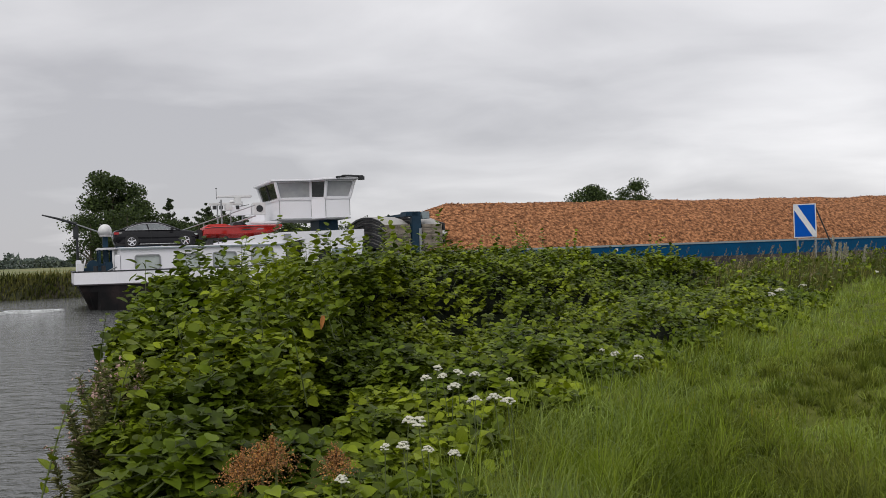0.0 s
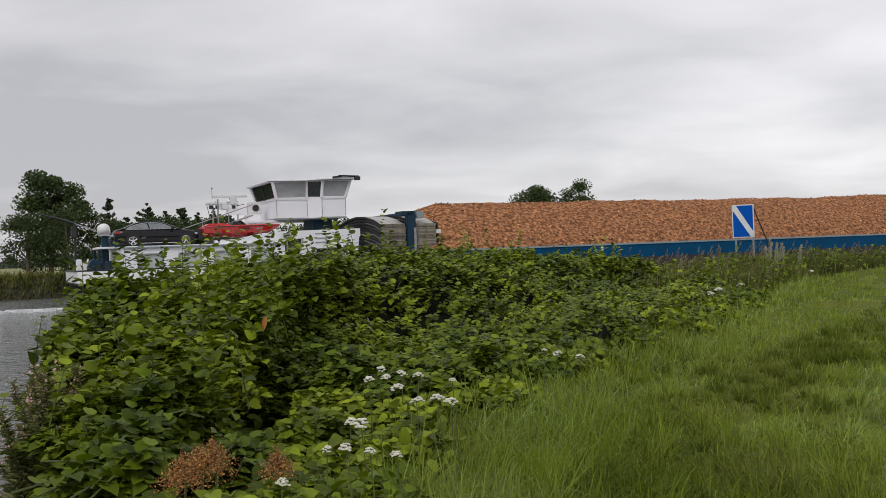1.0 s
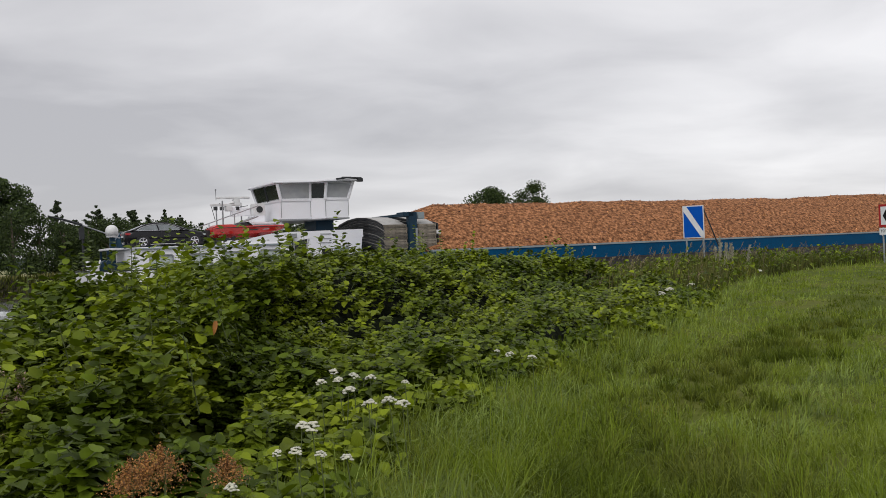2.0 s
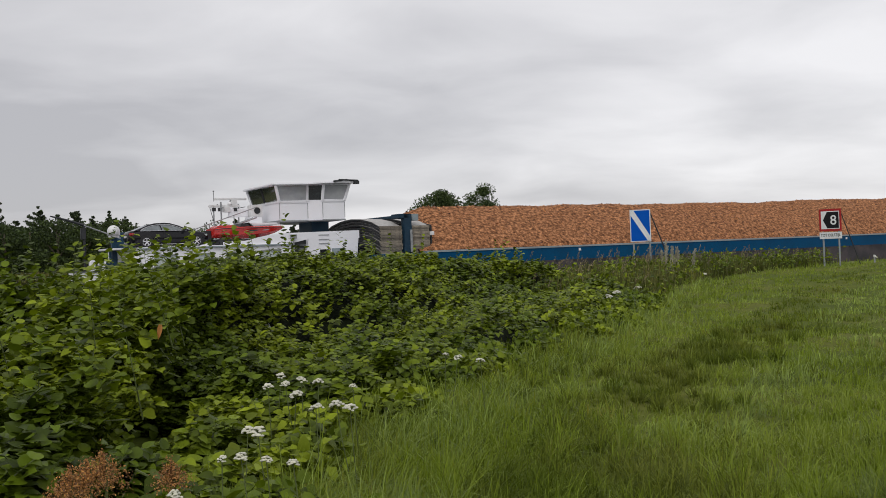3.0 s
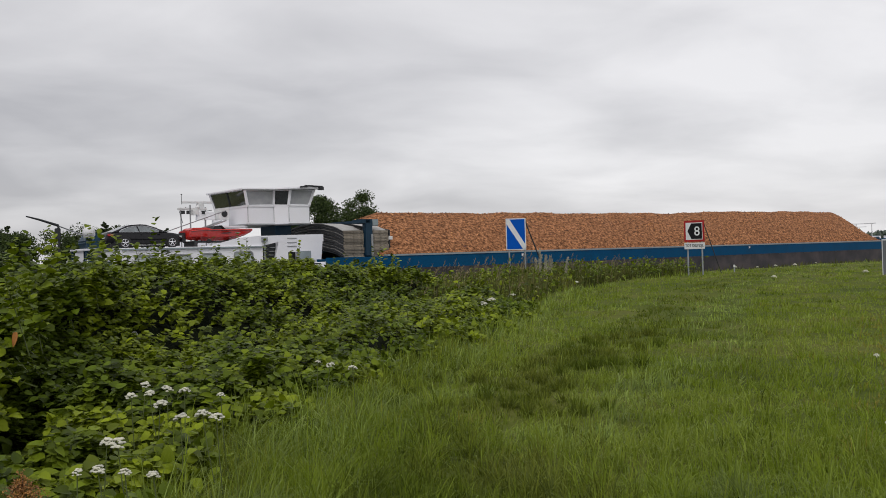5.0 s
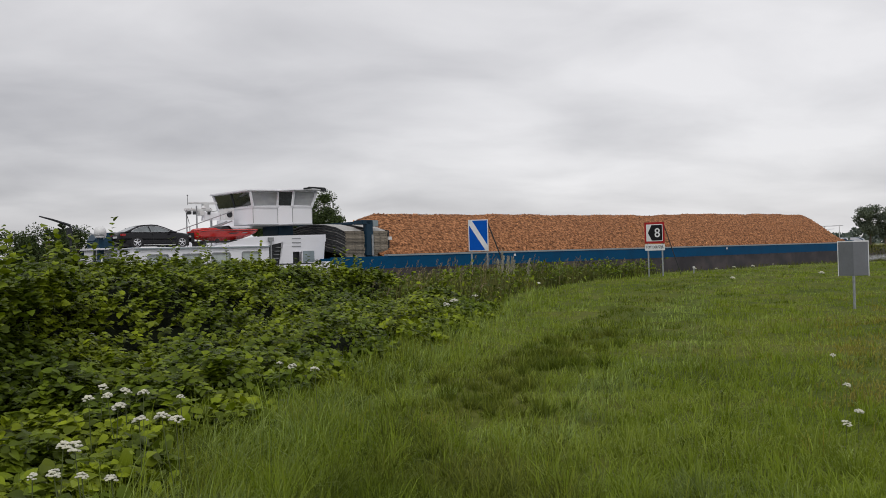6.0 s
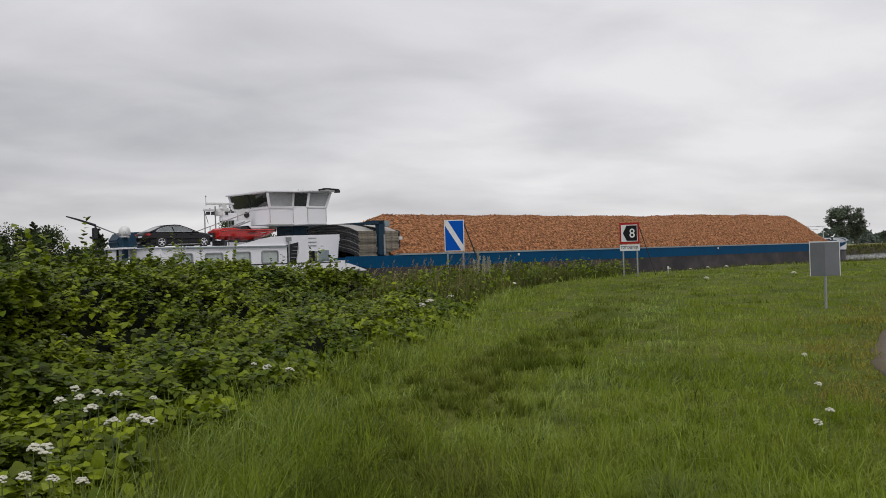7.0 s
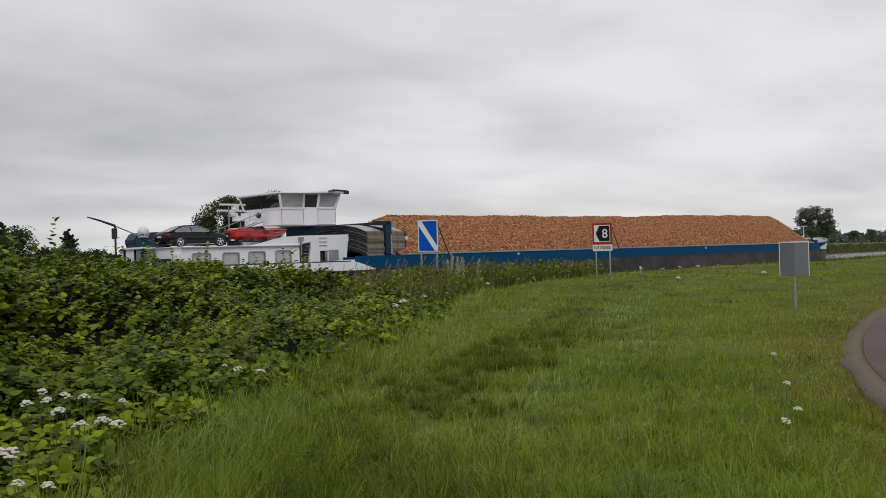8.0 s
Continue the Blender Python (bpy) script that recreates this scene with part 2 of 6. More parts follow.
# ---- mesh helpers ----
class Geo:
    """Collects vertices and faces of one mesh."""

    def __init__(self):
        self.v, self.f = [], []

    def add(self, vs, fs):
        n = len(self.v)
        self.v += [tuple(p) for p in vs]
        self.f += [tuple(i + n for i in q) for q in fs]
        return self

    def box(self, x0, x1, y0, y1, z0, z1):
        vs = [(x, y, z) for x in (x0, x1) for y in (y0, y1) for z in (z0, z1)]
        return self.add(vs, [(0, 1, 3, 2), (4, 6, 7, 5), (0, 4, 5, 1), (2, 3, 7, 6), (0, 2, 6, 4), (1, 5, 7, 3)])

    def prism(self, poly, a, b, axis="y"):
        """A polygon given in the other two axes, drawn out from a to b."""
        def p3(p, s):
            return {"y": (p[0], s, p[1]), "x": (s, p[0], p[1]), "z": (p[0], p[1], s)}[axis]
        n = len(poly)
        vs = [p3(p, a) for p in poly] + [p3(p, b) for p in poly]
        fs = [tuple(range(n))[::-1], tuple(range(n, 2 * n))] + [(i, (i + 1) % n, n + (i + 1) % n, n + i) for i in range(n)]
        return self.add(vs, fs)

    def tube(self, pts, r, n=8, r2=None):
        pts = [Vector(p) for p in pts]
        rings = []
        for i, p in enumerate(pts):
            d = (pts[min(i + 1, len(pts) - 1)] - pts[max(i - 1, 0)]).normalized()
            a = d.orthogonal().normalized()
            b = d.cross(a)
            rr = r if r2 is None else r + (r2 - r) * i / (len(pts) - 1)
            rings.append([p + rr * (a * math.cos(2 * math.pi * k / n) + b * math.sin(2 * math.pi * k / n)) for k in range(n)])
        return self.loft(rings, True, True)

    def loft(self, rings, closed=True, caps=True):
        n = len(rings[0])
        vs = [p for r in rings for p in r]
        fs = []
        for j in range(len(rings) - 1):
            for i in range(n if closed else n - 1):
                k = (i + 1) % n
                fs.append((j * n + i, j * n + k, (j + 1) * n + k, (j + 1) * n + i))
        if caps and closed:
            fs += [tuple(range(n))[::-1], tuple(range((len(rings) - 1) * n, len(rings) * n))]
        return self.add(vs, fs)

    def disc(self, c, r, h, axis="y", n=20):
        a = {"x": (h, 0, 0), "y": (0, h, 0), "z": (0, 0, h)}[axis]
        c = Vector(c)
        return self.tube([c - Vector(a) / 2, c + Vector(a) / 2], r, n)

    def dome(self, c, r, n=14, m=7, lift=0.0):
        rings = []
        for j in range(m):
            e = math.pi / 2 * j / (m - 0.9)
            rings.append([(c[0] + r * math.cos(e) * math.cos(2 * math.pi * k / n), c[1] + r * math.cos(e) * math.sin(2 * math.pi * k / n), c[2] + lift + r * math.sin(e)) for k in range(n)])
        rings.insert(0, [(p[0], p[1], c[2]) for p in rings[0]])
        return self.loft(rings)

    def mesh(self, name, bevel=0.0, smooth=False):
        me = bpy.data.meshes.new(name)
        me.from_pydata(self.v, [], self.f)
        bm = bmesh.new()
        bm.from_mesh(me)
        bmesh.ops.recalc_face_normals(bm, faces=bm.faces)
        if bevel:
            bmesh.ops.bevel(bm, geom=[e for e in bm.edges if len(e.link_faces) == 2 and e.calc_face_angle(0) > 0.6], offset=bevel, segments=2, affect="EDGES", clamp_overlap=True)
        bm.to_mesh(me)
        bm.free()
        if smooth:
            me.shade_smooth()
        return me


def part(name, geo, material, parent, label="", bevel=0.0, smooth=False):
    ob = new(name, geo.mesh(name, bevel, smooth) if isinstance(geo, Geo) else geo)
    ob.data.materials.append(material)
    ob.parent = parent
    if label:
        tagged(ob, label)
    return ob


def thing(name, label, category, m=None, group="", kind=""):
    ob = new(name)
    ob.empty_display_size = 0.2
    if m is not None:
        ob.matrix_world = m
    return tagged(ob, label, category, group, kind)


def array_mesh(name, v, f, material, smooth=False):
    """A mesh from arrays: v (n,3), f (m,k)."""
    me = bpy.data.meshes.new(name)
    v, f = np.asarray(v, np.float32), np.asarray(f, np.int32)
    k = f.shape[1]
    me.vertices.add(len(v))
    me.vertices.foreach_set("co", v.ravel())
    me.loops.add(f.size)
    me.loops.foreach_set("vertex_index", f.ravel())
    me.polygons.add(len(f))
    me.polygons.foreach_set("loop_start", np.arange(0, f.size, k, dtype=np.int32))
    me.update(calc_edges=True)
    me.materials.append(material)
    if smooth:
        me.shade_smooth()
    return me


# ---- plan: the canal frame. p runs along the channel, q across it, away from the camera ----
HEAD = radians(67.45)
DV, NV = np.array([math.sin(HEAD), math.cos(HEAD)]), np.array([-math.cos(HEAD), math.sin(HEAD)])
WATER_Z = -0.85
SHORE_P = [-3000, -200, -40, -3, -1, 0.0, 0.5, 3, 9, 17.5, 27, 32, 38, 45, 96, 200, 3000]
SHORE_Q = [1, 1, 2, 4.6, 6.0, 7.4, 11, 16.8, 22, 26.5, 33.5, 36, 33, 33, 38, 40, 40]
FAR_P, FAR_Q = [-3000, 100, 300, 3000], [77, 77, 88, 130]


ROAD_EDGE = np.array([(1.5, -12), (2.6, -6), (3.9, 0), (5.5, 4.0), (7.5, 7.0), (9.8, 9.75), (12.9, 12.65), (19.1, 17.6), (28, 23), (42, 29), (60, 35)])


def pq(x, y):
    return x * DV[0] + y * DV[1], x * NV[0] + y * NV[1]


def xy(p, q):
    return p * DV[0] + q * NV[0], p * DV[1] + q * NV[1]


def sstep(a, b, x):
    t = np.clip((x - a) / (b - a), 0, 1)
    return t * t * (3 - 2 * t)


def ground_z(x, y):
    """Height of the ground sheet."""
    x, y = np.asarray(x, float), np.asarray(y, float)
    p, q = pq(x, y)
    near = np.interp(p, SHORE_P, SHORE_Q)
    far = np.interp(p, FAR_P, FAR_Q)
    a, b = near - q, q - far
    d = np.hypot(x, y)
    rise = 0.24 * sstep(26, 44, d) * sstep(20, -5, p - 60)
    bumps = 0.03 * np.sin(x * 0.9 + 1.3 * np.sin(y * 0.4)) * np.sin(y * 0.7 + 0.5) * sstep(3, 8, d)
    road = np.interp(x, ROAD_EDGE[:, 0], ROAD_EDGE[:, 1]) - y
    bumps = bumps + (0.05 * np.sin(x * 2.3 + 1.7 * np.sin(y * 1.1)) * np.sin(y * 1.9 + 1.2 * np.sin(x * 0.8)) + 0.03 * np.sin(x * 4.1 + y * 1.3) * np.sin(y * 3.7 - x)) * sstep(3, 6, d) * sstep(-0.6, -2.5, road)
    land = -0.15 + (0.15 + rise + bumps) * sstep(0.6, 3.0, a)
    z = WATER_Z - 1.4 + (land - WATER_Z + 1.4) * sstep(-1.4, 0.9, a)
    farland = 0.75 - 0.25 * sstep(3, 12, b)
    return np.where(b > -3, WATER_Z - 1.4 + (farland - WATER_Z + 1.4) * sstep(-1.2, 1.5, b), z)


def build_ground():
    def axis(breaks):
        out = []
        for a, b, st in breaks:
            out += list(np.arange(a, b, st))
        return np.array(out + [breaks[-1][1]])
    P = axis([(-3000, -200, 400), (-200, -40, 20), (-40, -8, 2), (-8, 50, 0.5), (50, 120, 3), (120, 400, 20), (400, 3000, 325)])
    Q = axis([(-300, -40, 40), (-40, -8, 4), (-8, 45, 0.5), (45, 74, 4), (74, 92, 0.6), (92, 150, 6), (150, 600, 45), (600, 3000, 300)])
    PP, QQ = np.meshgrid(P, Q, indexing="ij")
    X, Y = xy(PP, QQ)
    Z = ground_z(X, Y)
    n, m = PP.shape
    idx = np.arange(n * m).reshape(n, m)
    f = np.stack([idx[:-1, :-1], idx[1:, :-1], idx[1:, 1:], idx[:-1, 1:]], -1).reshape(-1, 4)
    me = array_mesh("ground", np.stack([X, Y, Z], -1).reshape(-1, 3), f, SOIL, True)
    me.materials.append(BANKSOIL)
    me.materials.append(FIELD)
    cx, cy = X.reshape(-1)[f].mean(1), Y.reshape(-1)[f].mean(1)
    p, q = pq(cx, cy)
    near, far = np.interp(p, SHORE_P, SHORE_Q), np.interp(p, FAR_P, FAR_Q)
    mi = np.where(q < near - 0.8, 0, np.where(q < far + 2.5, 1, 2)).astype(np.int32)
    me.polygons.foreach_set("material_index", mi)
    tagged(new("ground", me), "grassy canal bank with muddy edges and far fields", "ground", kind="structure")
    w = array_mesh("water", [(-3000, -3000, WATER_Z), (3000, -3000, WATER_Z), (3000, 3000, WATER_Z), (-3000, 3000, WATER_Z)], [(0, 1, 2, 3)], WATER)
    tagged(new("water", w), "rippled grey canal water under an overcast sky", "water", kind="structure")


build_ground()


def build_road():
    edge = ROAD_EDGE
    # finer, smooth line
    t = np.linspace(0, len(edge) - 1, 60)
    ex, ey = np.interp(t, range(len(edge)), [e[0] for e in edge]), np.interp(t, range(len(edge)), [e[1] for e in edge])
    k = np.ones(5) / 5
    ex, ey = np.convolve(np.pad(ex, 2, "edge"), k, "valid"), np.convolve(np.pad(ey, 2, "edge"), k, "valid")
    dx, dy = np.gradient(ex), np.gradient(ey)
    ln = np.hypot(dx, dy)
    nx, ny = dy / ln, -dx / ln
    rnd = np.random.RandomState(5)

    def strip(name, o0, o1, z0, z1, material, ragged=0.0):
        j = rnd.uniform(-ragged, ragged, len(ex))
        a = np.stack([ex + nx * (o0 + j), ey + ny * (o0 + j)], -1)
        b = np.stack([ex + nx * o1, ey + ny * o1], -1)
        v = np.concatenate([np.c_[a, np.full(len(a), -0.1)], np.c_[a, np.full(len(a), z0)], np.c_[b, np.full(len(a), z1)], np.c_[b, np.full(len(a), -0.1)]])
        n = len(a)
        f = [(i + s * n, i + 1 + s * n, i + 1 + (s + 1) * n, i + (s + 1) * n) for s in range(3) for i in range(n - 1)]
        return array_mesh(name, v, f, material)
    tagged(new("road", strip("road", 0.27, 4.4, 0.075, 0.085, ASPHALT)), "narrow reddish asphalt road curving along the bank", "road", kind="structure")
    tagged(new("road_shoulder", strip("road_shoulder", -0.02, 0.29, 0.045, 0.06, GRAVEL, 0.05)), "worn gravel and concrete road shoulder", "road shoulder", kind="structure")


build_road()


# ---- the barge: x forward, y to port, z over the water; the near side is y = -5.7 ----
HALF = 5.7
TRIP = [(0.0, 4.06), (0.5, 5.74), (1.0, 7.40), (1.5, 9.06), (3.0, 14.04), (3.5, 15.71), (4.0, 17.37), (4.5, 19.02), (5.0, 20.68), (6.5, 25.68), (7.0, 27.34), (7.5, 28.99), (8.0, 30.62)]
LANE = 52.48 + HALF


def barge_pose(s):
    x, y = xy(s, LANE)
    return pose(x, y, WATER_Z, 0, 0, 90 - math.degrees(HEAD))


MOVERS = []


def aboard(ob, m=None):
    """A thing that rides on the barge, at the pose m of the barge's space."""
    m = m or Matrix.Identity(4)
    MOVERS.append((ob, m))
    ob.matrix_world = barge_pose(TRIP[0][1]) @ m
    return ob


def beam(u):
    """Half the hull's width at u."""
    if u < 1:
        return HALF * (1 - 0.26 * ((1 - u) / 4.0) ** 2.2)
    if u > 88:
        return HALF * max(0.0, 1 - ((u - 88) / 12.5) ** 2.4)
    return HALF


U_HULL = [-3.0, -2.6, -2.0, -1.0, 0.5, 3, 8, 13.5, 18, 30, 50, 70, 86, 89, 91, 93, 95, 97, 98.5, 99.5, 100.3]


def side_band(us, zlo, zhi, thick=0.08, out=0.0, flare=0.0):
    """A plate along both sides, closed round the ends of the hull."""
    g = Geo()
    for sg in (-1, 1):
        rings = []
        for u in us:
            b0, a, b = beam(u) + out, zlo(u) if callable(zlo) else zlo, zhi(u) if callable(zhi) else zhi
            rings.append([(u, sg * b0, a), (u, sg * (b0 + flare), b), (u, sg * (b0 + flare - thick), b), (u, sg * (b0 - thick), a)])
        g.loft(rings)
    return g


def rounded(cx, cz, w, h, r, n=4):
    pts = []
    for sx, sz, a0 in ((1, 1, 0), (-1, 1, 90), (-1, -1, 180), (1, -1, 270)):
        for k in range(n + 1):
            a = radians(a0 + 90 * k / n)
            pts.append((cx + sx * (w / 2 - r) + r * math.cos(a), cz + sz * (h / 2 - r) + r * math.sin(a)))
    return pts


def ring_frame(g, cx, cz, w, h, r, t, y0, y1):
    """A rounded window frame with an opening."""
    o, i = rounded(cx, cz, w, h, r), rounded(cx, cz, w - 2 * t, h - 2 * t, max(0.02, r - t))
    n = len(o)
    rings = [[(p[0], y0, p[1]) for p in o], [(p[0], y1, p[1]) for p in o], [(p[0], y1, p[1]) for p in i], [(p[0], y0, p[1]) for p in i], [(p[0], y0, p[1]) for p in o]]
    return g.loft(rings, True, False)


def panel_wall(g, x0, x1, z0, z1, y0, y1, holes):
    """One connected wall in the x-z plane with rectangular holes (x0, x1, z0, z1)."""
    xs = sorted({x0, x1, *[h[0] for h in holes], *[h[1] for h in holes]})
    zs = sorted({z0, z1, *[h[2] for h in holes], *[h[3] for h in holes]})
    n, m = len(xs), len(zs)

    def solid(i, j):
        if not (0 <= i < n - 1 and 0 <= j < m - 1):
            return False
        cx, cz = (xs[i] + xs[i + 1]) / 2, (zs[j] + zs[j + 1]) / 2
        return not any(h[0] < cx < h[1] and h[2] < cz < h[3] for h in holes)
    vs = [(x, y, z) for y in (y0, y1) for x in xs for z in zs]
    at = lambda s, i, j: s * n * m + i * m + j
    fs = []
    for i in range(n - 1):
        for j in range(m - 1):
            if not solid(i, j):
                continue
            for s in (0, 1):
                fs.append((at(s, i, j), at(s, i + 1, j), at(s, i + 1, j + 1), at(s, i, j + 1)))
            for di, dj, a, b in ((-1, 0, (0, 0), (0, 1)), (1, 0, (1, 0), (1, 1)), (0, -1, (0, 0), (1, 0)), (0, 1, (0, 1), (1, 1))):
                if not solid(i + di, j + dj):
                    fs.append((at(0, i + a[0], j + a[1]), at(0, i + b[0], j + b[1]), at(1, i + b[0], j + b[1]), at(1, i + a[0], j + a[1])))
    return g.add(vs, fs)


def sheer(u):
    return 2.42 if u < 89 else 2.42 + 0.72 * min(1.0, (u - 89) / 9.5) ** 1.5


def build_barge():
    b = thing("barge", "long inland cargo barge with white aft house and blue hold sides", "barge")
    # hull below, with rounded stern and raked ends
    for us, mt, nm in ((U_HULL[:7] + [12.0], BLACKHULL, "stern_hull"), ([12.0] + U_HULL[7:], HULL, "hull")):
        rings = []
        for u in us:
            w = beam(u)
            rake = 0.9 if u < -2 else (0.9 if u > 97 else 1.0)
            du = {-3.0: 0.85, -2.6: 0.6, -2.0: 0.2}.get(u, 0.0)
            rings.append([(u + du * 1.3, -w * 0.8 * rake, -1.2), (u + du, -w * (0.97 * rake + 0.03), -0.2), (u + du * 0.3, -w, 1.0), (u, -w, 1.56), (u, w, 1.56), (u + du * 0.3, w, 1.0), (u + du, w * (0.97 * rake + 0.03), -0.2), (u + du * 1.3, w * 0.8 * rake, -1.2)])
        part(nm, Geo().loft(rings), mt, b, "black stern part of the hull" if mt is BLACKHULL else "dark grey weathered steel hull")
    # white stern bulwark
    us = [-3.0, -2.6, -2.0, -1.0, 0.5, 3, 8, 11.8]
    run = lambda u: 2.06 if u < 12 else 2.06 - 0.60 * ((u - 12) / 2.1) ** 1.3
    g = side_band(us[:-1] + [12, 12.5, 13.0, 13.5, 14.05], 1.42, run, 0.1, 0.03, 0.02)
    w = beam(-3.0) + 0.03
    g.box(-3.12, -3.0, -w, w, 1.42, 2.06)
    part("stern_bulwark", g, WHITE, b, "white painted stern bulwark")
    g = side_band(us, 2.06, 2.13, 0.16, 0.06)
    g.box(-3.16, -2.98, -w, w, 2.06, 2.13)
    part("stern_rail", g, DARKMETAL, b, "black capping rail")
    g = side_band(us, 1.36, 1.43, 0.12, 0.07)
    g.box(-3.16, -2.98, -w, w, 1.36, 1.43)
    part("rubbing_strake", g, HULL, b)
    # blue hold sides
    us = [12.3, 12.8, 13.6, 14.4, 15.1, 17.2, 30, 50, 70, 86, 88, 89.2, 90.4]
    part("hold_side", side_band(us, lambda u: 1.55 if u > 15 else 1.55 + 0.50 * (1 - min(1, max(0, (u - 12) / 2.1)) ** 1.3), 2.44, 0.12, 0.0), BLUE, b, "blue painted hold side with scuffs")
    part("coaming", side_band(us[5:-2], 2.44, 2.56, 0.5, 0.05), RAILGREY, b, "pale grey coaming rail")
    for u in np.arange(18.5, 92, 1.6):
        g = Geo()
        g.box(u - 0.22, u + 0.22, -beam(u) - 0.03, -beam(u) + 0.02, 1.45, 1.55)
        part("scupper", g, DARKMETAL, b)
    for u in (30.0, 61.0):
        part("side_mark", Geo().box(u, u + 0.18, -HALF - 0.05, -HALF, 2.15, 2.33), WHITEPLASTIC, b, "small white mark on the blue side")
    # decks
    g = Geo()
    rings = [[(u, -beam(u) + 0.05, 1.5), (u, beam(u) - 0.05, 1.5), (u, beam(u) - 0.05, 1.62), (u, -beam(u) + 0.05, 1.62)] for u in [-2.95, -2, 0.5, 8, 17.6]]
    g.loft(rings)
    part("aft_deck", g, DARKMETAL, b)
    g = Geo()
    rings = [[(u, -beam(u) + 0.05, 1.5), (u, beam(u) - 0.05, 1.5), (u, beam(u) - 0.05, 2.2), (u, -beam(u) + 0.05, 2.2)] for u in [90.5, 93, 95, 97, 99, 100]]
    g.loft(rings)
    part("fore_deck", g, DARKBLUE, b)
    # bow bulwark
    us = [90.2, 92, 93.6, 95, 96.5, 98, 99, 99.8, 100.35]
    swoop = lambda u: min(sheer(u), 1.95 + 0.14 * (u - 90.2))
    part("bow_bulwark", side_band(us, lambda u: 1.60 - 0.01 * (u - 90), swoop, 0.12, 0.04, 0.10), WHITE, b, "white flared bow bulwark")
    part("bow_side", side_band(us[:-2], swoop, lambda u: sheer(u), 0.12, 0.12, 0.06), BLUE, b, "blue upper bow side")
    part("bow_band", side_band(us, 1.4, lambda u: 1.60 - 0.01 * (u - 90), 0.12, 0.02), BLACKHULL, b)
    part("bow_rail", side_band(us, lambda u: sheer(u), lambda u: sheer(u) + 0.07, 0.2, 0.24), RAILGREY, b)
    g = Geo().box(91.2, 91.8, -4.6, 4.6, 1.6, 2.8)
    part("fore_bulkhead", g, BLUE, b, bevel=0.03)
    g = Geo().box(95.2, 96.5, -1.2, 1.2, 2.2, 2.95).disc((95.8, -1.5, 2.7), 0.35, 0.5).disc((95.8, 1.5, 2.7), 0.35, 0.5)
    part("anchor_winch", g, DARKBLUE, b, bevel=0.03)
    g = Geo().tube([(95.6, -1.0, 2.2), (95.6, -1.0, 4.8)], 0.05).tube([(95.6, 1.0, 2.2), (95.6, 1.0, 4.8)], 0.05).tube([(95.6, -1.5, 4.75), (95.6, 1.5, 4.75)], 0.05).tube([(93.4, 0, 4.7), (96.6, 0, 4.75)], 0.05).tube([(93.8, 0, 4.3), (96.2, 0, 4.35)], 0.04)
    part("bow_mast", g, WHITEPLASTIC, b, "white lattice bow mast")
    # aft house
    house = part("aft_house", Geo().box(-0.62, 8.3, -4.05, 4.15, 1.62, 1.7), WHITE, b, "white aft accommodation with rounded windows")
    wins = [(0.70, 2.5, 1.38, 0.88), (2.88, 2.5, 1.30, 0.88), (4.90, 2.53, 1.36, 0.88), (7.05, 2.57, 1.34, 0.88)]
    holes = [(c - w / 2 + 0.05, c + w / 2 - 0.05, z - h / 2 + 0.05, z + h / 2 - 0.05) for c, z, w, h in wins]
    g = Geo()
    panel_wall(g, -0.7, 8.42, 1.62, 3.30, -4.2, -4.05, holes)
    part("near_wall", g, WHITE, house)
    g = Geo().box(-0.7, 8.42, 4.05, 4.2, 1.62, 3.30).box(-0.7, -0.55, -4.05, 4.05, 1.62, 3.30).box(8.3, 8.42, -4.05, 4.05, 1.62, 3.30)
    part("far_walls", g, WHITE, house)
    g = Geo().prism(rounded(3.82, 0, 9.3, 8.6, 0.35), 3.30, 3.36, "z")
    part("house_roof", g, WHITE, house, bevel=0.02)
    part("roof_edge", Geo().box(-0.8, 8.4, -4.33, -4.22, 3.24, 3.31), RAILGREY, house)
    for c, z, w, h in wins:
        win = part("window", ring_frame(Geo(), c, z, w, h, 0.16, 0.075, -4.25, -4.1), GREYMETAL, b, "rounded window with grey frame and pale blind")
        part("pane", Geo().prism(rounded(c, z, w - 0.12, h - 0.12, 0.1), -4.17, -4.13), GLASS_BLIND, win)
    g = Geo().box(-1.0, -0.72, -4.1, -3.2, 1.62, 2.95)
    part("aft_locker", g, WHITE, b, "white locker at the house end", bevel=0.03)
    # swept side screen from the house forward
    top = [(4.45, 3.38), (5.0, 3.47), (5.7, 3.62), (6.4, 3.78), (7.1, 3.90), (8.2, 3.98), (10.5, 4.03), (12.72, 4.08)]
    def inboard(g, sg):
        """The screen draws in towards the bow."""
        for i, p in enumerate(g.v):
            g.v[i] = (p[0] + 0.80 * max(0.0, min(1.0, (p[0] - 8.6) / 4.0)), p[1] - sg * 0.85 * max(0.0, min(1.0, (p[0] - 8.6) / 4.0)), p[2])
        return g

    for sg in (-1, 1):
        outline = [(4.45, 3.36)] + top
        xs = [p[0] for p in outline] + [9.4, 11.5, 12.2]
        rings = []
        for x in sorted(xs + [12.66]):
            zt, zb = np.interp(x, [p[0] for p in outline], [p[1] for p in outline]), np.interp(x, [4.45, 8.4, 9.5, 12.72], [3.30, 3.30, 3.58, 3.58])
            rings.append([(x, sg * 4.21, zb), (x, sg * 4.21, zt), (x, sg * 4.10, zt), (x, sg * 4.10, zb)])
        part("side_screen", inboard(Geo().loft(rings), sg), WHITE, b, "white swept side screen")
        g = Geo()
        panel_wall(g, 9.35, 12.45, 1.62, 3.62, sg * 4.205, sg * 4.10, [(10.15, 10.85, 1.7, 2.9)])
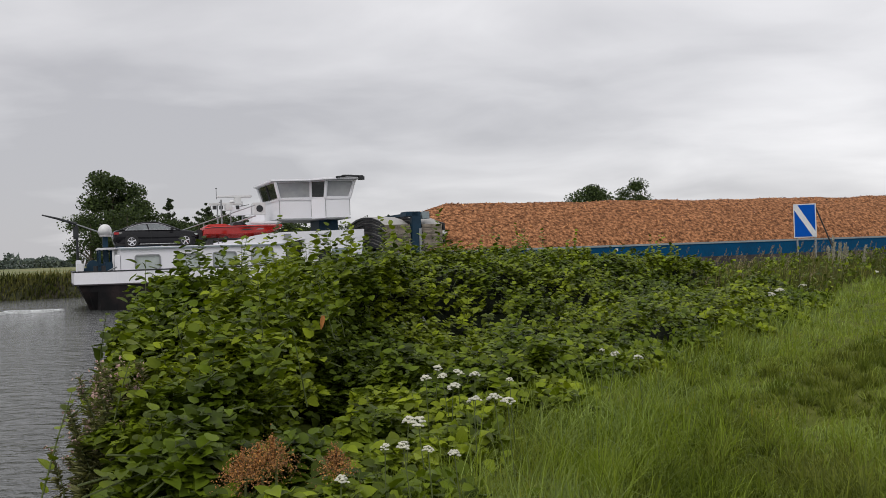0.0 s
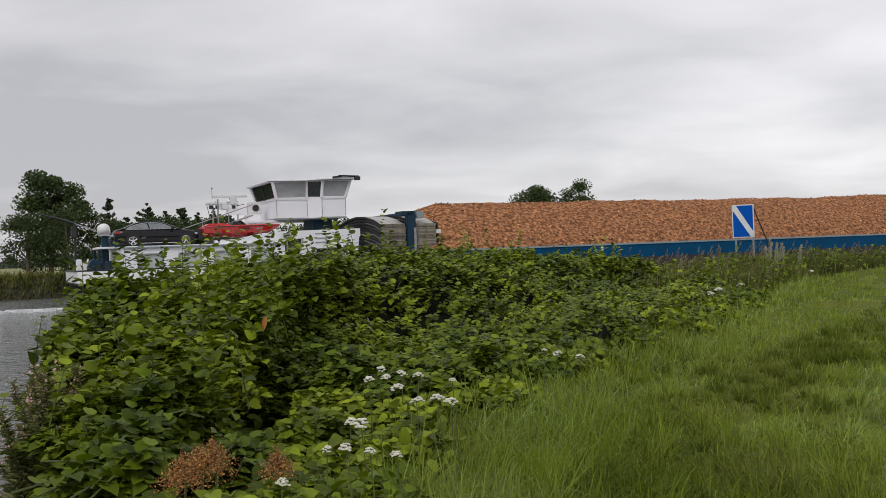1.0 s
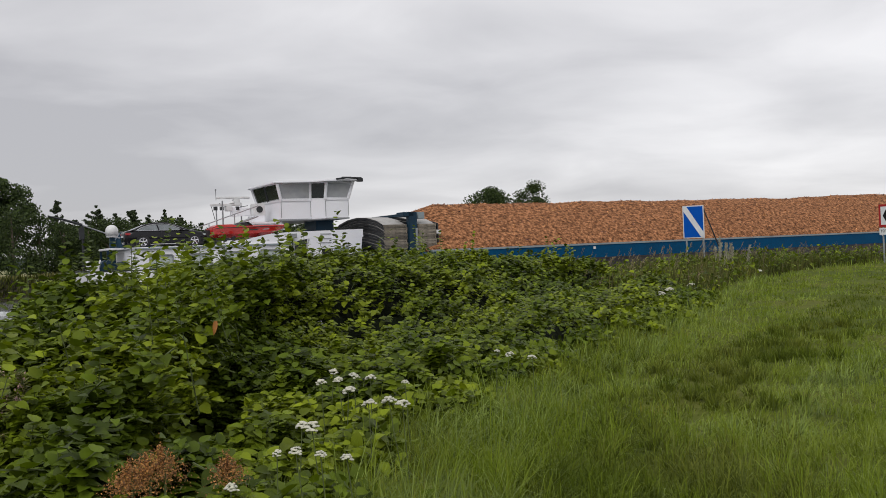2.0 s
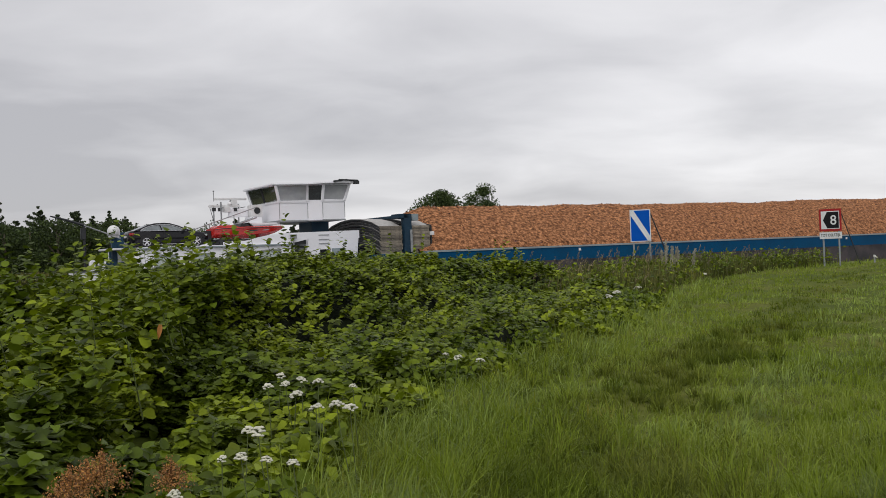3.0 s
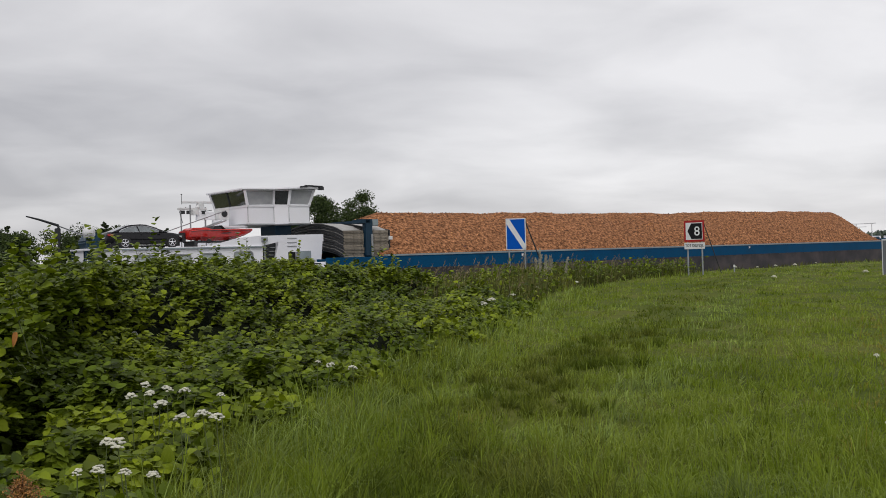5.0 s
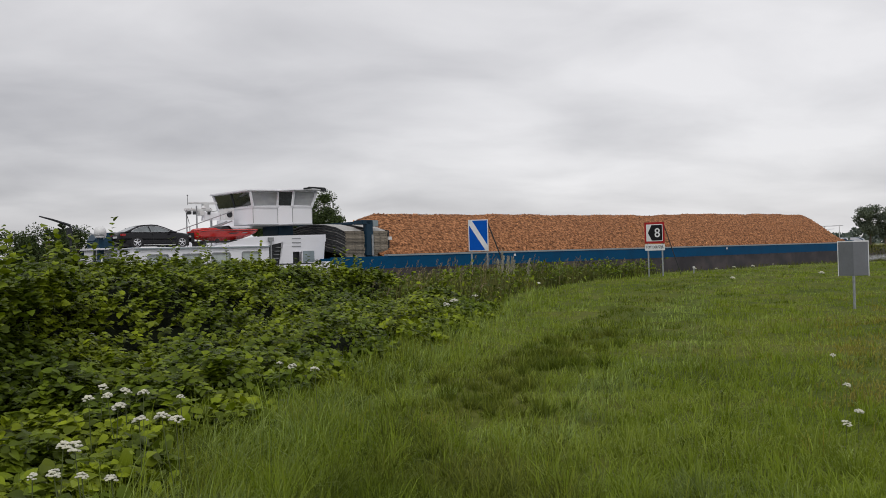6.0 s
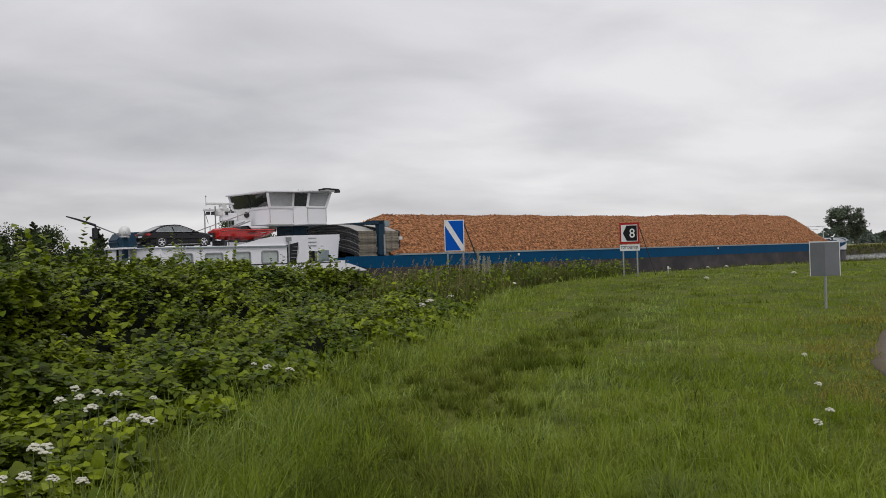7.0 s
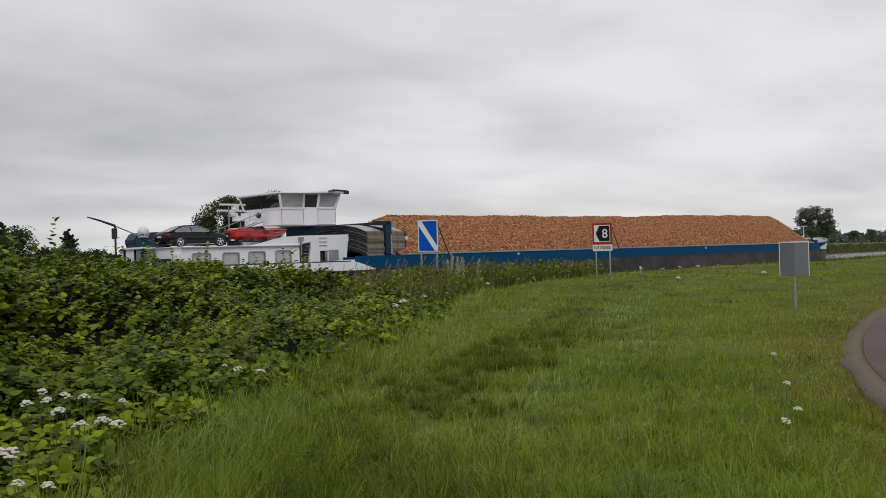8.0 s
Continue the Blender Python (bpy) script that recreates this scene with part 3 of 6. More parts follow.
        g.prism([(12.45, 1.62), (12.35, 1.62), (12.35, 3.62), (12.66, 3.62)], sg * 4.205, sg * 4.10)
        g.prism([(9.05, 1.62), (9.36, 1.62), (9.36, 3.62), (9.5, 3.62)], sg * 4.205, sg * 4.10)
        part("side_plate", inboard(g, sg), WHITE, b)
    for z in (3.25, 3.5, 3.78):
        part("vent_slot", inboard(Geo().box(10.1, 10.75, -4.24, -4.2, z, z + 0.06), -1), GREYMETAL, b)
    part("entrance_door", inboard(Geo().box(10.9, 11.75, -4.26, -4.2, 1.7, 2.95).box(11.6, 11.66, -4.29, -4.25, 2.2, 2.35), -1), RAILGREY, b, "white side door standing beside a dark doorway", bevel=0.01)
    # solid dark blocks stand in for the shade inside doorway and stairway
    part("door_recess", Geo().box(10.3, 11.3, -3.35, -3.05, 1.62, 3.0), DARKMETAL, b)
    part("stair_recess", Geo().prism([(8.6, 1.62), (9.2, 1.62), (9.55, 3.5), (8.45, 3.5)], -3.95, -2.6), DARKMETAL, b, "dark block that stands for shade in the stair opening")
    g = Geo().tube([(8.55, -4.25, 1.62), (8.55, -4.25, 3.75)], 0.05).box(8.35, 8.75, -4.3, -4.1, 3.62, 3.88)
    part("lamp_post", g, GREYMETAL, b)
    for k in range(7):
        part("stair_tread", Geo().box(8.55 + 0.08 * k, 8.95 + 0.08 * k, -4.12, -3.6, 1.75 + 0.24 * k, 1.79 + 0.24 * k), GREYMETAL, b)
    # wheelhouse on its pillar
    low = [(8.70, -1.75), (10.69, -1.68), (11.38, -2.50), (12.87, -2.68), (12.87, 4.08), (11.38, 3.90), (10.69, 3.08), (8.70, 3.15)]
    high = [(8.42, -1.92), (10.66, -1.86), (11.42, -2.72), (13.16, -2.90), (13.16, 4.30), (11.42, 4.12), (10.66, 3.26), (8.42, 3.32)]

    def ring(poly, z, grow=0.0):
        """The plan at height z, grown outwards by about grow."""
        c = (10.6, 0.7)
        return [(x + grow * (1 if x > c[0] else -1), y + grow * (1 if y > c[1] else -1), z) for x, y in poly]

    wh = part("wheelhouse", Geo().loft([ring(low, 4.84, -0.05), ring(low, 4.94, -0.05)]), WHITE, b, "white wheelhouse with leaning windows and stepped sides")
    g = Geo().loft([ring(low, 4.86), ring(low, 6.0), ring(low, 6.0, -0.08), ring(low, 4.86, -0.08)], True, False)
    part("lower_panel", g, WHITE, wh)
    part("window_sill", Geo().loft([ring(low, 5.98, 0.05), ring(low, 6.11, 0.07)]), WHITE, wh, bevel=0.015)
    part("floor_edge", Geo().loft([ring(low, 4.78, 0.04), ring(low, 4.87, 0.04)]), GREYMETAL, wh)
    for k in (0, 1, 2, 3):
        x, y = low[k]
        part("panel_seam", Geo().box(x - 0.015, x + 0.015, y - 0.03, y, 4.97, 5.97), GREYMETAL, wh)

    def lerp(e, k, t):
        a0, a1, b0, b1 = low[e], low[(e + 1) % 8], high[e], high[(e + 1) % 8]
        p = [a0[i] + (a1[i] - a0[i]) * k for i in (0, 1)]
        q = [b0[i] + (b1[i] - b0[i]) * k for i in (0, 1)]
        return (p[0] + (q[0] - p[0]) * t, p[1] + (q[1] - p[1]) * t, 6.08 + 1.06 * t)

    for e in range(8):
        cuts = {3: (0, 0.33, 0.67, 1), 7: (0, 0.5, 1)}.get(e, (0, 1))
        for k in cuts[:-1]:
            part("window_post", Geo().tube([lerp(e, k, 0), lerp(e, k, 1)], 0.07 if k else 0.10, 6), DARKMETAL if e == 7 and k else WHITE, wh)
        for k0, k1 in zip(cuts, cuts[1:]):
            q = [lerp(e, k0, 0.04), lerp(e, k1, 0.04), lerp(e, k1, 0.97), lerp(e, k0, 0.97)]
            q2 = [((10.6 - p[0]) * 0.015 + p[0], (0.7 - p[1]) * 0.015 + p[1], p[2]) for p in q]
            m = GLASS_SKY if e in (0, 2, 4, 6) else GLASS_DARK
            part("window_pane", Geo().loft([q, q2]), m, wh, "window pane with pale sky put into its colour" if m is GLASS_SKY else "dark tinted window")
            for t0, t1 in ((0.0, 0.09), (0.93, 1.0)):
                part("window_bar", Geo().loft([[lerp(e, k0, t0), lerp(e, k1, t0), lerp(e, k1, t1), lerp(e, k0, t1)], [((10.6 - p[0]) * 0.03 + p[0], (0.7 - p[1]) * 0.03 + p[1], p[2]) for p in (lerp(e, k0, t0), lerp(e, k1, t0), lerp(e, k1, t1), lerp(e, k0, t1))]]), WHITE, wh)
    g = Geo().prism([(8.15, -1.98), (10.5, -2.2), (11.2, -3.02), (13.32, -3.28), (13.45, -2.6), (13.45, 4.0), (13.32, 4.65), (11.2, 4.4), (10.5, 3.6), (8.15, 3.42)], 7.10, 7.24, "z")
    for i, p in enumerate(g.v):
        g.v[i] = (p[0], p[1], p[2] + 0.012 * (p[0] - 8.5))
    part("wheelhouse_roof", g, WHITE, wh, bevel=0.04)
    part("roof_gutter", Geo().tube([(8.2, -1.99, 7.12), (10.5, -2.21, 7.14), (11.2, -3.04, 7.14), (13.3, -3.29, 7.17)], 0.028, 6), GREYMETAL, wh)
    g = Geo().tube([(11.9, -3.2, 7.28), (12.6, -3.25, 7.36), (13.6, -3.3, 7.33)], 0.06).box(13.3, 13.65, -3.42, -3.14, 7.10, 7.32).box(12.3, 12.9, -3.3, -3.1, 7.32, 7.42)
    part("searchlight", g, DARKMETAL, wh, "dark searchlight on the roof edge", bevel=0.01)
    part("lift_column", Geo().box(11.5, 12.75, -0.4, 1.8, 1.6, 4.84), DARKBLUE, b, "dark blue lifting column", bevel=0.04)
    part("engine_house", Geo().box(8.6, 12.2, -3.0, 3.3, 1.62, 3.5), WHITE, b, bevel=0.05)
    for y in (-1.1, 2.3):
        part("platform_leg", Geo().box(7.9, 8.05, y, y + 0.15, 3.3, 4.63), WHITE, b)
    part("platform", Geo().box(7.0, 8.9, -1.3, 2.6, 4.62, 4.76), WHITE, b, bevel=0.02)
    # air conditioner behind the wheelhouse
    ac = part("air_conditioner", Geo().box(7.45, 8.2, -0.1, 0.7, 5.22, 5.98), WHITEPLASTIC, b, "white air conditioner unit with a dark fan grille", bevel=0.03)
    part("fan_grille", Geo().prism(rounded(7.82, 5.60, 0.42, 0.42, 0.2), -0.14, -0.09), DARKMETAL, ac)
    part("unit_base", Geo().box(7.3, 8.1, -0.2, 0.8, 4.76, 5.21), WHITE, ac, bevel=0.03)
    # radar arch and aerials
    mast = part("radar_mast", Geo().tube([(5.4, -0.5, 3.36), (5.4, -0.5, 6.2)], 0.05), GREYMETAL, b, "folding radar mast")
    mast.location = (0.12, 0.7, 0.0)
    for x, y in ((5.4, 1.0), (6.8, 0.2)):
        part("mast_leg", Geo().tube([(x, y, 3.36), (x, y, 6.1)], 0.045), GREYMETAL, mast)
    part("radar_scanner", Geo().box(4.75, 6.8, -0.1, 0.1, 5.88, 6.04), WHITEPLASTIC, mast, bevel=0.03)
    part("radar_scanner", Geo().box(5.3, 7.5, 0.5, 0.7, 6.38, 6.52), WHITEPLASTIC, mast, bevel=0.03)
    part("radar_gearbox", Geo().box(5.7, 6.1, -0.3, 0.2, 5.55, 5.88), WHITEPLASTIC, mast, bevel=0.03)
    part("radar_gearbox", Geo().box(6.4, 6.8, 0.35, 0.8, 6.02, 6.38), WHITEPLASTIC, mast, bevel=0.03)
    part("mast_arm", Geo().prism([(6.0, 5.2), (7.3, 5.25), (7.3, 5.75), (6.1, 5.8)], -0.2, 0.1), WHITE, mast, bevel=0.02)
    for x in (4.95, 5.35, 6.35):
        part("mast_lamp", Geo().box(x, x + 0.2, -0.25, 0.0, 5.62, 5.84), DARKMETAL, mast)
    part("mast_dome", Geo().dome((6.15, 0.0, 6.05), 0.16), WHITEPLASTIC, mast)
    part("cross_stay", Geo().tube([(4.8, -0.1, 5.85), (4.95, -0.3, 5.0)], 0.02), DARKMETAL, mast)
    part("mast_cable", Geo().tube([(5.4, 0.3, 6.1), (6.1, 0.3, 5.7), (7.2, 0.0, 5.9)], 0.02), DARKMETAL, mast)
    part("aerial", Geo().tube([(5.3, 0.6, 6.3), (5.3, 0.6, 6.95)], 0.015, 6).dome((5.3, 0.6, 6.95), 0.06), DARKMETAL, mast)
    part("access_ladder", Geo().tube([(2.2, -1.4, 3.4), (7.3, -1.4, 5.1)], 0.045).tube([(2.2, -0.7, 3.4), (7.3, -0.7, 5.1)], 0.045).tube([(2.6, -1.4, 4.2), (7.3, -1.4, 5.75)], 0.03).tube([(2.6, -1.4, 3.5), (2.6, -1.4, 4.2)], 0.03).tube([(4.2, -1.4, 4.05), (4.2, -1.4, 4.72)], 0.03).tube([(5.8, -1.4, 4.6), (5.8, -1.4, 5.25)], 0.03), GREYMETAL, b, "sloping ladder with handrail")
    # stern gear
    dav = part("davit", Geo().tube([(-3.3, -0.7, 1.6), (-3.3, -0.7, 4.8)], 0.07), DARKMETAL, b, "folded stern crane")
    dav.location = (0.5, 1.3, 0.02)
    part("boom", Geo().tube([(-5.15, -0.7, 5.42), (-4.4, -0.7, 5.22), (-3.3, -0.7, 4.86)], 0.04, 8, 0.085), DARKMETAL, dav)
    part("jib", Geo().tube([(-3.3, -0.7, 4.84), (-1.2, -0.7, 4.02)], 0.04), GREYMETAL, dav)
    part("crane_ram", Geo().box(-3.5, -3.2, -0.82, -0.55, 4.0, 4.7), DARKMETAL, dav, bevel=0.03)
    part("dome_post", Geo().box(-1.44, -1.14, -0.45, -0.15, 1.6, 4.08), DARKBLUE, b, bevel=0.02)
    part("satellite_dome", Geo().disc((-1.29, -0.3, 4.14), 0.32, 0.14, "z").dome((-1.29, -0.3, 4.2), 0.37, 16, 8, 0.24), WHITEPLASTIC, b, "white satellite dome", smooth=True)
    part("stern_shelter", Geo().box(-1.75, -0.75, -0.9, 1.9, 3.3, 3.42), WHITE, b, bevel=0.02)
    part("covered_tender", Geo().prism([(-0.5, 3.37), (2.0, 3.37), (2.3, 3.9), (2.2, 4.56), (-0.3, 4.46), (-0.7, 3.9)], 2.3, 3.8), DARKBLUE, b, "dark blue covered tender on the house roof", bevel=0.08)
    for x, y in ((-1.7, -0.85), (-0.95, 1.7), (-1.7, 1.7)):
        part("shelter_post", Geo().box(x, x + 0.12, y, y + 0.12, 1.62, 3.3), DARKBLUE, b)
    part("engine_hatch", Geo().box(-2.2, -1.0, -2.0, -0.4, 1.62, 2.5), DARKBLUE, b, bevel=0.04)
    part("shelter_locker", Geo().box(-2.95, -2.65, -1.6, -1.2, 1.62, 2.75), WHITE, b, bevel=0.04)
    part("stern_winch", Geo().box(-2.6, -1.6, -3.4, -2.0, 1.62, 2.3).disc((-2.1, -2.7, 2.4), 0.32, 1.0).box(-1.5, -1.1, -3.6, -2.6, 1.62, 2.6), DARKBLUE, b, "blue winch on the aft deck", bevel=0.03)
    part("stern_light", Geo().box(-2.95, -2.6, -3.9, -3.6, 2.13, 2.55).tube([(-2.7, -3.7, 2.0), (-2.5, -3.6, 2.75)], 0.05), WHITEPLASTIC, b, bevel=0.03)
    part("mooring_bollard", Geo().disc((-2.0, -4.1, 2.0), 0.12, 0.8, "z").disc((-1.6, -4.1, 2.0), 0.12, 0.8, "z"), DARKMETAL, b)
    part("side_fender", Geo().tube([(-2.2, -4.2, 1.7), (-1.0, -5.1, 2.3)], 0.04), GREYMETAL, b)
    # gantry for the hatch covers
    gan = part("hatch_gantry", Geo().box(16.25, 16.85, -4.5, -4.1, 2.5, 5.05).box(16.25, 16.85, 4.1, 4.5, 2.5, 5.05).box(16.3, 16.6, -4.4, 4.4, 4.8, 5.0).box(15.9, 16.7, -4.5, -3.4, 4.75, 5.05), DARKBLUE, b, "blue hatch cover gantry", bevel=0.03)
    part("gantry_leg_edge", Geo().box(16.68, 16.84, -4.56, -4.5, 2.5, 4.0), GREYMETAL, gan)
    part("gantry_box", Geo().box(17.0, 17.5, -4.3, -3.6, 4.6, 5.05), RAILGREY, gan, bevel=0.02)
    part("gantry_lamp", Geo().box(18.3, 18.6, -4.45, -4.2, 3.6, 3.85), WHITEPLASTIC, gan, bevel=0.02)
    part("hold_end", Geo().box(12.9, 18.6, -5.2, 5.2, 1.6, 2.36), BLUE, b)
    part("hold_bulkhead", Geo().prism([(-4.2, 2.3), (4.2, 2.3), (4.2, 4.3), (0, 5.0), (-4.2, 4.3)], 18.45, 18.55, "x"), DARKMETAL, b)
    part("life_raft", Geo().prism([(10.9, 1.7), (13.2, 1.7), (14.3, 1.95), (13.2, 2.2), (10.9, 2.15)], -5.55, -4.75), WHITE, b, "white dinghy hull along the side deck", bevel=0.08)
    aboard(b)
    return b


build_barge()


def build_hatch_covers():
    """Two stacks of gabled lids."""
    base = None
    for u0, u1, n in ((14.62, 16.16, 10), (17.0, 18.28, 10)):
        base = None
        for k in range(n):
            z = 2.42 + k * 0.196
            m = pose(0.03 * math.sin(k * 2.3 + u0), 0.04 * math.sin(k * 1.7), z)
            if base is None:
                base = thing("hatch_cover", "weathered aluminium hatch cover in a stack", "hatch cover", group="stacked hatch covers")
                prof = [(-4.25, 0.06), (-3.1, 0.42), (-1.6, 0.66), (0, 0.75), (1.6, 0.66), (3.1, 0.42), (4.25, 0.06)]
                g = Geo().prism(prof + [(y, z2 - 0.06) for y, z2 in prof[::-1]], u0, u1, "x")
                part("lid", g, LID, base)
                g = Geo()
                for uu in (u0 - 0.03, u1 - 0.03):
                    g.prism([(y, z2 - 0.02) for y, z2 in prof] + [(y, z2 - 0.15) for y, z2 in prof[::-1]], uu, uu + 0.06, "x")
                part("rim", g, LIDDARK, base)
                for sg in (-1, 1):
                    g = Geo().box(u0 - 0.05, u1 + 0.05, sg * 4.3, sg * 4.22, -0.04, 0.09)
                    g.box(u0 - 0.02, u1 + 0.02, sg * 4.33, sg * 4.3, -0.10, -0.06)
                    for i in range(3):
                        x = u0 + (u1 - u0) * i / 2
                        g.box(x - 0.03, x + 0.03, sg * 4.33, sg * 4.3, -0.06, 0.08)
                    part("edge_profile", g, LIDEDGE, base)
                ob = base
            else:
                ob = copy_thing(base, Matrix.Identity(4))
            aboard(ob, m)


build_hatch_covers()


def build_cargo():
    """The heap of wood chips in the hold."""
    us, ys = np.arange(17.4, 91.2, 0.22), np.linspace(-5.15, 5.15, 56)
    U, Y = np.meshgrid(us, ys, indexing="ij")

    def height(U, Y):
        ridge = np.interp(U, [17.4, 18.6, 20.5, 35, 50, 70, 87.4, 92.2], [3.9, 5.2, 5.82, 5.74, 5.86, 6.10, 6.22, 2.6])
        ridge = ridge + 0.08 * np.sin(U * 0.31) * np.sin(U * 0.113 + 1) + 0.025 * np.sin(U * 1.3 + 2)
        side = np.clip((np.abs(Y) / 5.0), 0, 1)
        prof = 1 - 0.90 * side ** 1.25 - 0.10 * side ** 6
        return 2.35 + (ridge - 2.35) * prof
    squeeze = np.array([(beam(u) - 0.5) / 5.2 for u in us])[:, None]
    Y = Y * squeeze
    Z = height(U, Y / squeeze)
    rnd = np.random.RandomState(3)
    Z = Z + rnd.normal(0, 0.009, Z.shape)
    for _ in range(200):
        cu, cy, r = rnd.uniform(18, 92), rnd.uniform(-4.6, 4.6), rnd.uniform(0.5, 1.8)
        Z += rnd.uniform(-0.03, 0.035) * np.exp(-((U - cu) ** 2 + (Y - cy) ** 2) / r ** 2)
    Z = np.maximum(Z, 2.2)
    n, m = U.shape
    idx = np.arange(n * m).reshape(n, m)
    f = np.stack([idx[:-1, :-1], idx[1:, :-1], idx[1:, 1:], idx[:-1, 1:]], -1).reshape(-1, 4)
    # a solid heap: skirt down to the hold floor
    v = np.stack([U, Y, Z], -1).reshape(-1, 3)
    rim = np.concatenate([idx[:, 0], idx[-1, 1:], idx[-2::-1, -1], idx[0, -2:0:-1]])
    low = v[rim].copy()
    low[:, 2] = 1.7
    k = len(v)
    v = np.concatenate([v, low])
    L = len(rim)
    sk = np.array([(rim[i], rim[(i + 1) % L], k + (i + 1) % L, k + i) for i in range(L)])
    heap = thing("cargo_heap", "long heap of orange-brown wood chips in the hold", "wood chips", kind="stuff")
    part("heap", array_mesh("heap", v, np.concatenate([f, sk]), CHIPS, True), CHIPS, heap)
    # loose chips on its surface
    c = 80000
    cu, cy = rnd.uniform(17.6, 90.8, c), -5.0 + 9.0 * rnd.uniform(0, 1, c) ** 1.5
    iu, iy = np.clip(((cu - us[0]) / 0.22).astype(int), 0, n - 2), np.clip(((cy - ys[0]) / (ys[1] - ys[0])).astype(int), 0, m - 2)
    cz = Z[iu, iy] + rnd.uniform(-0.02, 0.018, c)
    size = rnd.uniform(0.035, 0.085, c) * np.where(rnd.uniform(0, 1, c) < 0.16, 2.2, 1.0)
    d = rnd.normal(0, 1, (c, 3, 3)) * (1, 1, 0.45)
    d /= np.linalg.norm(d, axis=2, keepdims=True)
    ctr = np.stack([cu, cy * squeeze[iu, 0], cz], -1)
    a, b2, e = d[:, 0] * size[:, None], d[:, 1] * size[:, None] * 0.7, d[:, 2] * size[:, None] * 0.35
    vv = np.stack([ctr - a, ctr + b2, ctr + a, ctr + e - b2 * 0.3], 1).reshape(-1, 3)
    i4 = np.arange(c)[:, None] * 4
    ff = np.concatenate([i4 + [0, 1, 2], i4 + [0, 2, 3]])
    tagged(part("loose_chips", array_mesh("loose_chips", vv, ff, CHIP), CHIP, heap), kind="stuff")
    aboard(heap)


build_cargo()


def build_car():
    """A saloon, x forward from its rear axle, z over the roof that it stands on."""
    car = thing("car", "black saloon car parked on the roof of the aft house", "car")
    st = [(-0.98, 0.42, 0.80, 0.52), (-0.93, 0.27, 0.92, 0.70), (-0.78, 0.20, 0.99, 0.83), (-0.4, 0.18, 1.02, 0.91), (0.3, 0.17, 1.00, 0.93), (1.0, 0.16, 0.98, 0.93), (1.8, 0.16, 0.96, 0.93), (2.5, 0.17, 0.97, 0.93), (3.0, 0.19, 0.93, 0.92), (3.4, 0.28, 0.86, 0.89), (3.62, 0.32, 0.78, 0.80), (3.73, 0.40, 0.68, 0.66), (3.77, 0.48, 0.60, 0.50)]
    rings = []
    for x, lo, hi, w in st:
        r = []
        for y, z in ((-0.80, 0), (-1, 0.18), (-1.0, 0.62), (-0.93, 0.88), (-0.78, 1.0), (0, 1.03), (0.78, 1.0), (0.93, 0.88), (1.0, 0.62), (1, 0.18), (0.80, 0)):
            r.append((x, y * w, lo + (hi - lo) * z))
        rings.append(r)
    part("body", Geo().loft(rings), CARPAINT, car, "glossy black bodywork", smooth=True)
    gh = [(-0.72, 0.0), (-0.30, 0.17), (0.15, 0.355), (0.6, 0.455), (1.1, 0.48), (1.5, 0.455), (1.95, 0.32), (2.35, 0.15), (2.7, 0.0)]
    rings = [[(x, -0.80, 0.95), (x, -0.80 + 0.42 * h * 0.9, 0.955 + h * 0.9), (x, -0.78 + 0.42 * h + 0.06, 0.965 + h), (x, 0.78 - 0.42 * h - 0.06, 0.965 + h), (x, 0.80 - 0.42 * h * 0.9, 0.955 + h * 0.9), (x, 0.80, 0.95)] for x, h in gh]
    part("cabin", Geo().loft(rings), CARPAINT, car, "glossy black cabin", smooth=True)
    side = [(-0.30, 0.03), (-0.12, 0.15), (0.28, 0.29), (0.68, 0.36), (1.1, 0.375), (1.45, 0.35), (1.85, 0.23), (2.28, 0.03)]
    for sg in (-1, 1):
        ring = lambda o: [(x, sg * (0.80 - 0.42 * h + o), 0.965 + h) for x, h in side]
        part("side_window", Geo().loft([ring(-0.02), ring(0.012)]), CARGLASS, car, "car window with the sky's grey in its colour")
    for span in (gh[:3], gh[5:]):
        part("screen", Geo().loft([[(x, -0.68 + 0.42 * h, 0.955 + h), (x, 0.68 - 0.42 * h, 0.955 + h), (x, 0.68 - 0.42 * h, 0.98 + h), (x, -0.68 + 0.42 * h, 0.98 + h)] for x, h in span]), CARGLASS, car, "car window with the sky's grey in its colour")
    part("underbody", Geo().box(-0.85, 3.5, -0.78, 0.78, 0.10, 0.40), RUBBER, car)
    rings = [[(x, -0.80 + 0.42 * h * 0.86 - 0.006, 0.955 + h * 0.9 - 0.03), (x, -0.76 + 0.42 * h, 0.98 + h), (x, 0.76 - 0.42 * h, 0.98 + h), (x, 0.80 - 0.42 * h * 0.86 + 0.006, 0.955 + h * 0.9 - 0.03)] for x, h in gh[2:6]]
    part("roof", Geo().loft(rings), CARPAINT, car, smooth=True)
    for sg in (-1, 1):
        arc = [(x, sg * (0.818 - 0.42 * h), 0.97 + h) for x, h in side]
        part("window_trim", Geo().tube(arc, 0.024, 6), CHROME, car)
        part("belt_trim", Geo().tube([(-0.35, sg * 0.86, 0.98), (2.4, sg * 0.86, 0.97)], 0.016, 6), CHROME, car)
        part("pillar", Geo().tube([(0.95, sg * 0.815, 0.96), (0.85, sg * 0.67, 1.33)], 0.035, 6), CARPAINT, car)
        part("mirror", Geo().box(2.1, 2.28, sg * 0.92, sg * 1.06, 0.94, 1.06), CARPAINT, car, bevel=0.03)
        part("tail_light", Geo().box(-0.94, -0.66, sg * 0.62, sg * 0.85, 0.74, 0.88), REDLIGHT, car, bevel=0.02)
